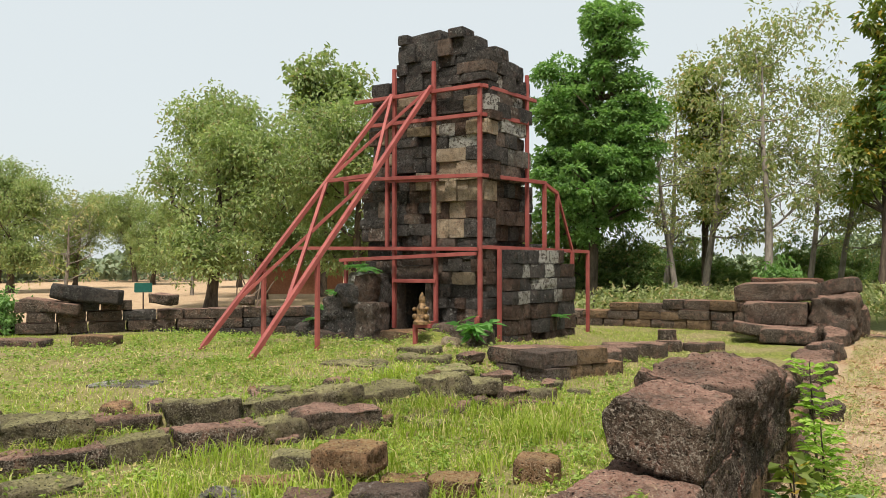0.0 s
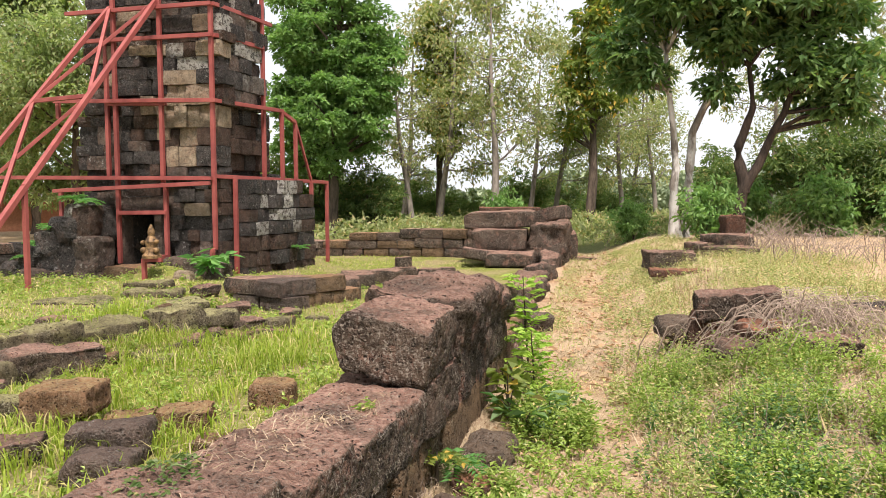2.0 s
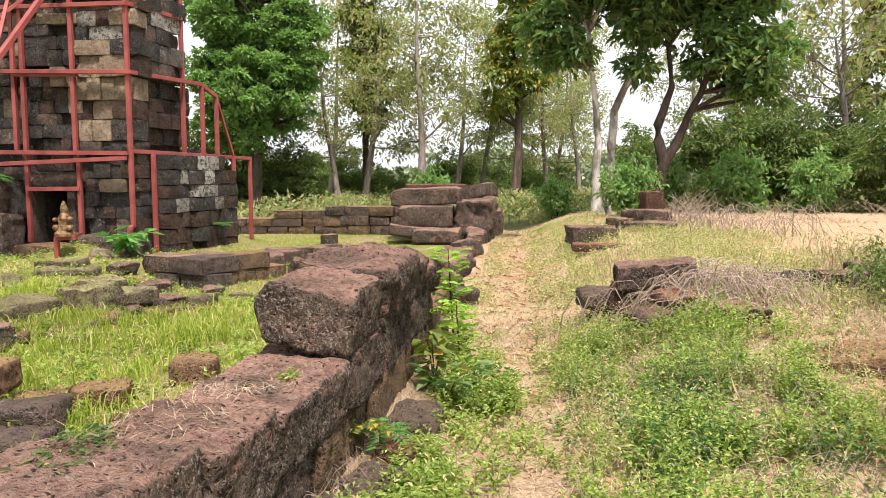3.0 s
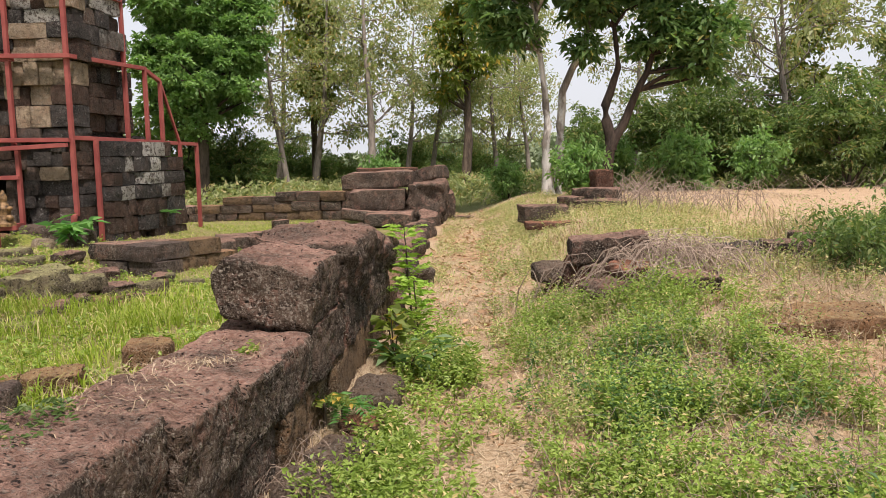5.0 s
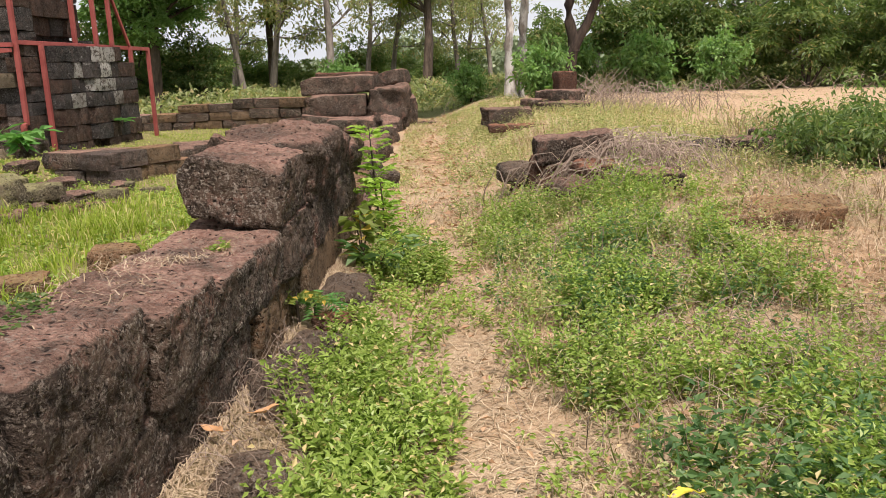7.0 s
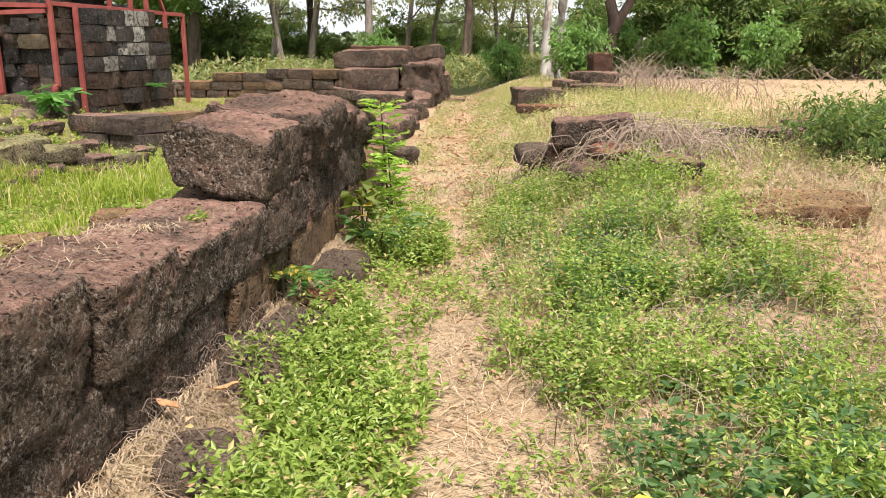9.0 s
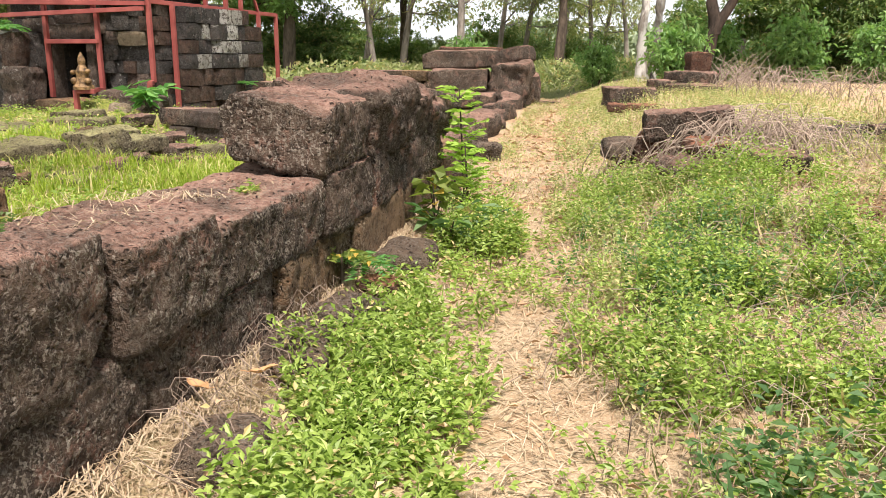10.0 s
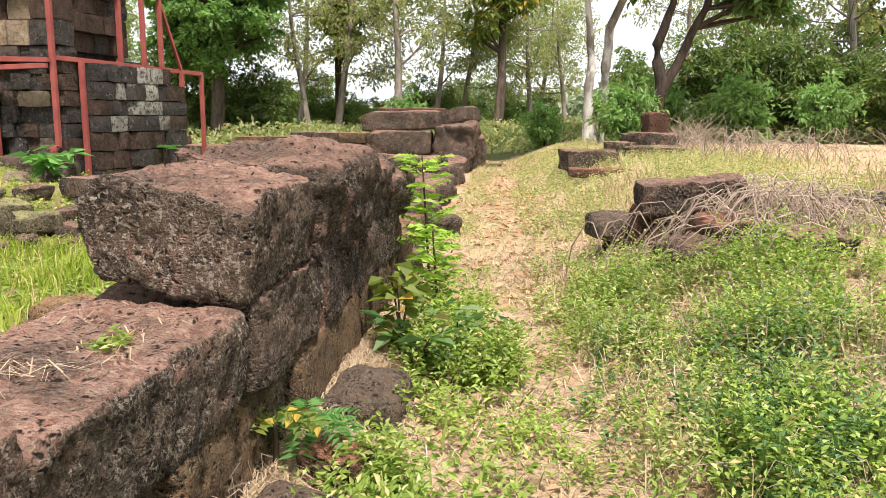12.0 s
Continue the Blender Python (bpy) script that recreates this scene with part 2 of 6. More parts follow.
M_SAPLING = leaf_mat("sapling_leaf", (0.26, 0.44, 0.05), (0.46, 0.62, 0.12), None, 0.9, 0.45)
M_FERN = leaf_mat("fern_green", (0.10, 0.28, 0.07), (0.22, 0.42, 0.12))


def bark_mat(name, a, b, pale=None):
    m = Mat(name, 0.95, spec=0.15)
    n = m.noise(9, 6, 0.7, (1, 1, 0.25))
    c = m.mix(m.ramp(n, 0.3, 0.7), a, b)
    if pale:
        c = m.mix(m.ramp(m.noise(2.2, 5, 0.6, (1, 1, 0.5), 3), 0.42, 0.56), c, pale)
    m.colour(c)
    m.bump(n, 0.8, 0.03)
    return m.m


M_BARK = bark_mat("bark_brown", (0.055, 0.042, 0.033), (0.15, 0.115, 0.085))
M_BARK_DARK = bark_mat("bark_dark", (0.030, 0.024, 0.020), (0.085, 0.063, 0.048))
M_BARK_PALE = bark_mat("bark_pale_patches", (0.12, 0.10, 0.08), (0.28, 0.25, 0.21), (0.55, 0.53, 0.48))
M_BARK_GREY = bark_mat("bark_grey", (0.14, 0.12, 0.10), (0.30, 0.26, 0.22))


def plain(name, colour, rough=0.6, metal=0.0, vary=0.25):
    m = Mat(name, rough, metal)
    m.colour(m.mix(m.ramp(m.noise(12, 4), 0.3, 0.7), tuple(v * (1 - vary) for v in colour), colour))
    m.bump(m.noise(70, 3), 0.1, 0.003)
    return m.m


M_GOLD = plain("gilded_worn", (0.30, 0.18, 0.08), 0.6, 0.1, 0.85)
M_SIGN = plain("sign_green_paint", (0.01, 0.10, 0.08), 0.5)
M_ROOF = plain("tin_roof_pale", (0.62, 0.64, 0.66), 0.45)
M_BRICKWALL = plain("house_wall_terracotta", (0.42, 0.19, 0.11), 0.9)
# haze of the distance painted in: leaf colour paled and greyed
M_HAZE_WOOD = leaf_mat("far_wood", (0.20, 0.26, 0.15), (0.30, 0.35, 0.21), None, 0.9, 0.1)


# ---------------------------------------------------------------- mesh helpers
def part(name, bm, material, parent=None, label=""):
    """Links a bmesh as one mesh object, under a thing where one is given."""
    me = bpy.data.meshes.new(name)
    bm.to_mesh(me)
    bm.free()
    me.materials.append(material)
    ob = new(name, me)
    if parent:
        ob.parent = parent
    return tagged(ob, label)


def array_mesh(name, verts, faces, material, parent=None, smooth=False):
    """A mesh object from arrays of vertices and equal-sided faces."""
    me = bpy.data.meshes.new(name)
    verts, faces = np.asarray(verts, np.float32), np.asarray(faces, np.int32)
    n, k = faces.shape
    me.vertices.add(len(verts))
    me.vertices.foreach_set("co", verts.ravel())
    me.loops.add(n * k)
    me.loops.foreach_set("vertex_index", faces.ravel())
    me.polygons.add(n)
    me.polygons.foreach_set("loop_start", np.arange(0, n * k, k, dtype=np.int32))
    me.polygons.foreach_set("use_smooth", np.full(n, smooth))
    me.update(calc_edges=True)
    me.validate()
    me.materials.append(material)
    ob = new(name, me)
    if parent:
        ob.parent = parent
    return ob


def thing(name, m, label, category, group=""):
    ob = new(name)
    ob.empty_display_size = 0.2
    ob.matrix_basis = m
    return tagged(ob, label, category, group)


def sm(v, lo, hi):
    v = np.clip((v - lo) / (hi - lo), 0, 1)
    return v * v * (3 - 2 * v)


def wavy(x, y):
    return (np.sin(1.7 * x + 0.6 * y) * np.sin(0.9 * y - 0.4 * x) + 0.5 * np.sin(4.1 * x - 1.3 * y + 1) * np.sin(3.3 * y + 0.7 * x))


def terrace_s(x, y):
    """Distance behind the front of the terrace's upper row."""
    return (x + 6.0) * -0.851 + (y - 7.4) * 0.526


def height(x, y):
    """The lie of the land: a low grassed terrace on the west, a bank on the east."""
    x, y = np.asarray(x, float), np.asarray(y, float)
    s = terrace_s(x, y)
    terrace = (0.13 * sm(s, -0.45, -0.2) * (1 - sm(y, 9.0, 10.5)) + 0.15 * sm(s, 0.0, 0.28)) * (1 - sm(y, 13.5, 16.5)) * (1 - sm(-x, 15, 25))
    terrace = terrace + 0.13 * sm(s, 0.0, 0.28) * sm(y, 9.0, 10.5) * (1 - sm(y, 13.5, 16.5))
    terrace = np.maximum(terrace, 0.16 * (1 - sm(np.hypot(x + 7.5, y - 17), 3.2, 5.5)))
    terrace = terrace * (1 - sm(x, -5.6, -4.5) * sm(y, 10.0, 11.2))
    heap = 0.42 * np.exp(-(((x + 7.25) / 0.85) ** 2 + ((y - 15.15) / 0.75) ** 2))
    terrace = np.maximum(terrace, heap)
    foot = np.where(y < 5.6, -1.2 + 0.15 * (y - 4.2), -0.95 + 0.10 * (y - 5.6))
    terrace = np.maximum(terrace, 0.11 * np.exp(-(((x - foot - 0.02) / 0.17) ** 2)) * (1 - sm(y, 7.5, 9)))
    line = -0.95 + 0.055 * (y - 5.4)
    bank = sm(x - line, 0.9, 3.0) * (0.42 * sm(y, 4.2, 8.5) + 0.12 * sm(y, 9, 16)) * (1 - sm(y, 24, 40))
    return terrace + bank + 0.022 * wavy(x, y) * (1 - sm(np.hypot(x, y), 30, 60))


def ground_z(x, y):
    return float(height(x, y))


def rough_block(w, d, h, seed, res=0.09, amp=0.02, radius=0.06):
    """A quarried block, base at z = 0: rounded edges, chipped corners and worn, uneven faces."""
    bm = bmesh.new()
    bmesh.ops.create_cube(bm, size=1.0)
    dims = (w, d, h)
    for axis in range(3):
        cuts = max(1, min(54, round(dims[axis] / res)))
        edges = [e for e in bm.edges if abs((e.verts[0].co - e.verts[1].co)[axis]) > 1e-4]
        bmesh.ops.subdivide_edges(bm, edges=edges, cuts=cuts, use_grid_fill=True)
    off = Vector((seed * 13.7, seed * 7.1, seed * 3.3))
    rnd = random.Random(seed * 17 + 3)
    chips = []
    for _ in range(5):                                # broken corners and arrises
        n = Vector([rnd.choice((-1, 1)) * rnd.uniform(0.0, 1.0) / dims[i] for i in range(3)]).normalized()
        reach = sum(abs(n[i]) * dims[i] / 2 for i in range(3))
        chips.append((n, reach * rnd.uniform(0.82, 0.95)))
    for v in bm.verts:
        p = Vector((v.co.x * w, v.co.y * d, v.co.z * h))
        r = radius * (0.6 + 0.9 * abs(noise.noise(p * 2.2 + off)))
        q = Vector([max(-dims[i] / 2 + r, min(dims[i] / 2 - r, p[i])) for i in range(3)])
        out = p - q
        if out.length > 1e-6:
            p = q + out.normalized() * r
        big = noise.noise(p * 1.7 + off) * amp * 1.8
        fine = (noise.noise(p * 7 + off) * 0.6 + noise.noise(p * 16 + off) * 0.45) * amp
        if res < 0.05:
            fine -= max(0.0, noise.noise(p * 34 + off) - 0.05) * 0.028 + max(0.0, noise.noise(p * 15 - off) - 0.25) * 0.05
        n = out.normalized() if out.length > 1e-6 else Vector((0, 0, 1))
        p = p + n * (big + fine)
        for cn, reach in chips:
            over = p.dot(cn) - reach
            if over > 0:
                p = p - cn * over * 0.9
        v.co = p + Vector((0, 0, h / 2))
    return bm


PIECES = {}


def stone_piece(kind, material):
    """Mesh data of one small unit stone with chipped edges, shared by alike pieces."""
    key = (kind, material.name)
    if key not in PIECES:
        rnd = random.Random(kind * 31 + 5)
        bm = bmesh.new()
        bmesh.ops.create_cube(bm, size=1.0)
        bmesh.ops.subdivide_edges(bm, edges=bm.edges[:], cuts=1, use_grid_fill=True)
        for v in bm.verts:
            outer = sum(abs(c) > 0.4 for c in v.co)
            pull = {3: 0.945, 2: 0.982, 1: 1.0}.get(outer, 1.0)
            v.co = Vector([c * pull + rnd.uniform(-0.018, 0.018) for c in v.co])
        me = bpy.data.meshes.new("stone")
        bm.to_mesh(me)
        bm.free()
        me.materials.append(material)
        PIECES[key] = me
    return PIECES[key]


def place_piece(name, kind, material, parent, m):
    ob = new(name, stone_piece(kind, material))
    ob.parent = parent
    ob.matrix_basis = m
    return ob


def bar_bm(a, b, w, h=None):
    """A square tube from a to b."""
    a, b, h = Vector(a), Vector(b), h or w
    bm = bmesh.new()
    bmesh.ops.create_cube(bm, size=1.0)
    bmesh.ops.bevel(bm, geom=bm.edges[:], offset=0.06, segments=1, affect='EDGES')
    d = b - a
    q = d.to_track_quat('Z', 'X' if abs(d.normalized().y) > 0.95 else 'Y')
    m = Matrix.Translation((a + b) / 2) @ q.to_matrix().to_4x4() @ Matrix.Diagonal((w, h, d.length, 1))
    bmesh.ops.transform(bm, matrix=m, verts=bm.verts[:])
    return bm


# ---------------------------------------------------------------- ground
def build_ground():
    near = np.concatenate([np.arange(-26, 16.01, 0.2)])
    far = [20, 26, 36, 60, 110, 240, 600, 1500]
    xs = np.concatenate([[-26 - v for v in reversed(far)], near, [16 + v for v in far]])
    ys = np.concatenate([[-4 - v for v in reversed(far)], np.arange(-4, 30.01, 0.2), [30 + v for v in far]])
    gx, gy = np.meshgrid(xs, ys)
    gz = height(gx, gy)
    verts = np.stack([gx, gy, gz], -1).reshape(-1, 3)
    nx, ny = len(xs), len(ys)
    i = np.arange(nx * ny).reshape(ny, nx)
    faces = np.stack([i[:-1, :-1], i[:-1, 1:], i[1:, 1:], i[1:, :-1]], -1).reshape(-1, 4)
    ob = array_mesh("ground", verts, faces, M_GROUND, smooth=True)
    tagged(ob, "grassy court and straw-strewn earth path around the ruin", "ground", kind="structure")


build_ground()


# ---------------------------------------------------------------- near wall of the enclosure
def wall_line(y):
    """East edge of the near wall."""
    return -1.2 + 0.15 * (y - 4.2) if y < 5.6 else (-0.95 + 0.10 * (y - 5.6) if y < 8.3 else -0.68 + 0.077 * (y - 8.3))


def wall_block(parent, name, x, y, z, w, d, h, seed, yaw, mat=None, amp=0.018, radius=0.05, res=0.06, tilt=(0, 0)):
    ob = part(name, rough_block(w, d, h, seed, res, amp, radius), mat or M_LATERITE, parent)
    ob.matrix_basis = pose(x, y, z, tilt[0], tilt[1], yaw)
    for p in ob.data.polygons:
        p.use_smooth = True
    return ob


near_wall = thing("laterite_wall", pose(0, 0, 0), "long low wall of pitted dark laterite blocks with rust-red tops", "wall")
near_wall["kind"] = "structure"
# upper course in front of the raised block, then the lower course and its spread footing
seed = 1
y = 0.2
for length, top, inset in ((1.05, 0.74, -0.01), (0.85, 0.79, -0.015), (1.05, 0.755, -0.02), (0.70, 0.80, -0.015), (0.58, 0.74, -0.05), (1.02, 0.69, -0.03)):
    c = y + length / 2
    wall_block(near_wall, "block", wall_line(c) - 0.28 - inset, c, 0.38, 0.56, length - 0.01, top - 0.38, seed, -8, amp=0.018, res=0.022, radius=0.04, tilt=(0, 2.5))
    seed += 1
    y += length
y = 0.0
for length in (0.9, 1.2, 0.8, 1.1, 0.95, 1.0, 1.1, 0.9, 1.0, 1.2):
    c = y + length / 2
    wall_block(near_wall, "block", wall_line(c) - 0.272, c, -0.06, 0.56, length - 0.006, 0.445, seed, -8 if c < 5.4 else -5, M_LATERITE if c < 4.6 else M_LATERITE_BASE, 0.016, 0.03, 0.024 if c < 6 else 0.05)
    seed += 1
    y += length

# the raised upper course: one long squared block end and those behind it
raised = ((5.62, 0.84, -1.225, 0.56, 0.75, 0.36, -6, 0), (6.42, 0.80, -1.17, 0.70, 0.72, 0.42, -7, 1), (7.2, 0.75, -1.08, 0.70, 0.70, 0.36, -6, 1), (7.93, 0.70, -0.98, 0.68, 0.66, 0.30, -8, 1))
for c, length, x, width, base, tall, yaw, tip in raised:
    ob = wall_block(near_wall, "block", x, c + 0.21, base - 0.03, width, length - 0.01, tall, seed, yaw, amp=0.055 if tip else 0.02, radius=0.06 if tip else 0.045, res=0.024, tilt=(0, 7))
    if not tip:                                       # its lower west edge is broken away
        for v in ob.data.vertices:
            low = 1 - v.co.z / tall
            if v.co.x < 0:
                v.co.x += 0.42 * -v.co.x * max(0, low - 0.5) + 0.75 * -v.co.x * max(0, 0.30 - low)
    seed += 1
for c in (5.88, 6.68, 7.48, 8.1):
    wall_block(near_wall, "block", wall_line(c) - 0.27, c, 0.36, 0.56, 0.80, 0.35, seed, -6, M_LATERITE, amp=0.03, radius=0.05, res=0.03)
    seed += 1
# the wall's lower, broken run up to the corner pile
y, k = 8.4, 0
while y < 20.5:
    length = 0.75 + 0.3 * ((k * 7) % 5) / 5
    tall = (0.22, 0.34, 0.12, 0.40, 0.24, 0.16, 0.42)[k % 7]
    wall_block(near_wall, "block", wall_line(y) - 0.34 + 0.10 * math.sin(k * 2.1), y + length / 2, -0.06, 0.5, length + 0.05, 0.8 * tall + 0.05, seed, -4 + 14 * math.sin(k * 1.7), amp=0.07, radius=0.10, res=0.06, tilt=(4 * math.sin(k), 5 * math.cos(k)))
    seed += 1
    y += length
    k += 1

# loose footing stones against the foot of the wall
for x, yy, w, d, h, mat in ((-0.97, 4.72, 0.27, 0.52, 0.15, M_LATERITE_FOOT), (-0.97, 3.95, 0.26, 0.36, 0.12, M_LATERITE_FOOT), (-1.15, 3.2, 0.3, 0.5, 0.12, M_LATERITE_FOOT), (-0.84, 5.2, 0.26, 0.34, 0.15, M_LATERITE_FOOT),
                            (-0.72, 5.65, 0.24, 0.26, 0.16, M_LATERITE_RED), (-0.70, 6.25, 0.26, 0.4, 0.14, M_LATERITE_FOOT), (-0.52, 8.3, 0.24, 0.3, 0.14, M_LATERITE_FOOT),
                            (-0.36, 11.3, 0.3, 0.4, 0.2, M_LATERITE_FOOT), (-0.55, 4.3, 0.2, 0.25, 0.05, M_LATERITE_BASE)):
    ob = part("footing_stone", rough_block(w, d, h + 0.05, seed, 0.03, 0.035, 0.05), mat)
    ob.matrix_basis = pose(x, yy, ground_z(x + 0.12, yy) - 0.05, 0, 0, -8 + 20 * math.sin(seed))
    tagged(ob, "loose weathered laterite stone at the wall's foot", "stone", "loose stones by the wall")
    for p in ob.data.polygons:
        p.use_smooth = True
    seed += 1


# ---------------------------------------------------------------- corner pile and far walls
def slab(label, x, y, z, w, d, h, yaw, mat=M_LATERITE, tilt=(0, 0), name="laterite_slab", group="", res=0.075, radius=0.03, amp=0.02):
    global seed
    seed += 1
    ob = part(name, rough_block(w, d, h, seed, res, amp, radius), mat)
    ob.matrix_basis = pose(x, y, z, tilt[0], tilt[1], yaw)
    for p in ob.data.polygons:
        p.use_smooth = True
    return tagged(ob, label, "stone", group)


PG = "slabs of the corner pile"
slab("broad laterite slab at the foot of the corner pile", -0.95, 20.3, 0.0, 1.1, 1.6, 0.36, -4, group=PG)
slab("tilted laterite slab low in the corner pile", -1.7, 20.2, 0.16, 0.9, 0.8, 0.24, 6, tilt=(0, 8), group=PG)
slab("squared laterite block of the corner pile", -1.25, 20.9, 0.36, 1.3, 1.1, 0.52, -2, M_LATERITE, group=PG)
slab("long flat laterite slab on top of the pile", -1.25, 21.3, 0.88, 1.75, 1.2, 0.42, -3, group=PG, tilt=(0, -2))
slab("dark laterite slab tipped on the pile's corner", 0.02, 22.0, 0.97, 0.85, 1.0, 0.36, -25, tilt=(0, -16), group=PG)
slab("upright laterite block carrying the pile's corner", -0.05, 21.2, 0.0, 0.9, 1.6, 1.02, -6, group=PG, radius=0.16, amp=0.10)
slab("laterite block at the pile's outer foot", 0.32, 22.4, 0.0, 0.6, 1.2, 0.75, 10, group=PG, radius=0.1, amp=0.05)
slab("thin laterite slab lying on the pile", -1.1, 22.6, 1.18, 1.6, 0.8, 0.2, 4, M_LATERITE_RED, group=PG)


def course_wall(label, x0, y0, x1, y1, tops, thick, base, mats, name="laterite_wall", step=0.24, lean=0.0):
    """A ruined wall of coursed blocks with a broken top, from one end to the other."""
    rnd = random.Random(int(abs(x0 * 91 + y1 * 17)))
    length = math.hypot(x1 - x0, y1 - y0)
    yaw = math.degrees(math.atan2(y1 - y0, x1 - x0))
    top = thing(name, pose(x0, y0, base, 0, 0, yaw), label, "wall")
    top["kind"] = "structure"
    row, z = 0, 0.0
    while z < max(tops):
        u = -0.2 * (row % 2)
        while u < length:
            w = rnd.uniform(0.45, 0.85)
            mid = min(max(u + w / 2, 0), length)
            limit = np.interp(mid / length, np.linspace(0, 1, len(tops)), tops) + rnd.uniform(-0.05, 0.05)
            if z + step * 0.6 < limit:
                m = pose(u + w / 2, rnd.uniform(-0.03, 0.03) + lean * row, z + step / 2, rnd.uniform(-1.5, 1.5), rnd.uniform(-1.5, 1.5), rnd.uniform(-2, 2))
                place_piece("block", rnd.randrange(8), rnd.choice(mats), top, m @ Matrix.Diagonal((w - 0.012, thick, step - 0.008, 1)))
            u += w
        z += step
        row += 1
    return top


course_wall("ruined coursed laterite wall across the court, step down", -4.1, 23.15, -0.6, 22.6, (0.78, 0.78, 0.76, 0.8), 0.6, 0.0, (M_LATERITE, M_LATERITE, M_LATERITE_BASE), step=0.26)
course_wall("low coursed laterite wall behind the tower", -12.0, 23.4, -4.15, 23.15, (0.5, 0.62, 0.64, 0.55, 0.62), 0.6, 0.0, (M_LATERITE, M_LATERITE_BASE, M_LATERITE), step=0.22)
course_wall("ruined dark laterite wall with broken top, court's west side", -15.3, 12.4, -9.6, 19.0, (0.85, 0.80, 0.62, 0.70, 0.72, 0.8), 0.6, 0.08, (M_LATERITE, M_LATERITE, M_SAND_DARK), step=0.22)
LB = "toppled blocks on the west wall"
slab("long dark block toppled on the west wall", -14.35, 13.1, 0.94, 1.35, 0.5, 0.32, 36, M_SAND_DARK, (0, 7), "toppled_block", LB)
slab("brown slab tilted on the west wall's end", -14.9, 12.7, 0.74, 1.2, 0.5, 0.24, 30, M_LATERITE, (0, 8), "toppled_block", LB)
slab("rounded block on the west wall", -13.4, 14.3, 0.85, 0.5, 0.45, 0.24, 10, M_LATERITE, (0, 5), "toppled_block", LB)
slab("small block on the west wall", -12.3, 15.7, 0.80, 0.4, 0.4, 0.2, 45, M_LATERITE, (0, 0), "toppled_block", LB)
slab("flat fallen block in the grass by the west wall", -12.3, 11.6, 0.2, 0.75, 0.5, 0.25, 20, M_LATERITE_BASE, name="fallen_block")
slab("low dark kerb stone in the terrace grass", -13.4, 10.8, 0.2, 1.1, 0.4, 0.2, 25, M_LATERITE, name="fallen_block")
slab("brown boulder at the west wall's broken end", -15.9, 12.0, 0.1, 1.0, 0.8, 0.45, 5, M_LATERITE_RED, name="fallen_block", radius=0.2, amp=0.06)

# ---------------------------------------------------------------- terrace rows in the court
TR = "blocks of the terrace rows"


def terrace_row(points, lengths, base, tops, depth, label, seed_):
    """Worn kerb blocks laid end to end along a line, flush with the turf behind them."""
    rnd = random.Random(seed_)
    pts = [Vector(p) for p in points]
    total = sum((b - a).length for a, b in zip(pts, pts[1:]))
    run, k = 0.0, 0
    while run < total - 0.2:
        ln = lengths[k % len(lengths)]
        s, i = run + ln / 2, 0
        while i < len(pts) - 2 and s > (pts[i + 1] - pts[i]).length:
            s -= (pts[i + 1] - pts[i]).length
            i += 1
        d = (pts[i + 1] - pts[i]).normalized()
        p = pts[i] + d * s
        top = tops[k % len(tops)]
        x, yy = p.x - d.y * depth / 2, p.y + d.x * depth / 2
        slab(label, x + rnd.uniform(-0.05, 0.05), yy + rnd.uniform(-0.05, 0.05), base - 0.06, ln + 0.03, depth * rnd.uniform(0.85, 1.15), top - base + 0.06, math.degrees(math.atan2(d.y, d.x)) + rnd.uniform(-5, 5), rnd.choice((M_LATERITE, M_LATERITE_MOSS, M_LATERITE_MOSS)), (rnd.uniform(-4, 4), rnd.uniform(-3, 3)), "terrace_block", TR, res=0.045, radius=0.05, amp=0.055)
        run += ln
        k += 1


terrace_row([(-8.1, 4.0), (-7.0, 5.8), (-6.0, 7.4), (-5.45, 8.25), (-4.85, 9.45), (-4.3, 10.2)], (0.7, 0.95, 0.55, 0.8, 0.62), 0.06, (0.36, 0.40, 0.33, 0.39, 0.30, 0.40), 0.42, "mossy laterite block edging the grassed terrace", 5)
terrace_row([(-7.6, 3.9), (-6.5, 5.6), (-5.57, 7.05), (-5.08, 7.9), (-4.65, 8.5)], (0.6, 0.8, 0.5, 0.9), 0.0, (0.24, 0.21, 0.26, 0.18, 0.23), 0.4, "sunken laterite block in the lower terrace row", 6)
terrace_row([(-4.5, 8.95), (-4.28, 9.5), (-4.05, 10.35)], (0.75, 0.6), 0.0, (0.1, 0.13), 0.16, "thin kerb slab before the terrace", 7)
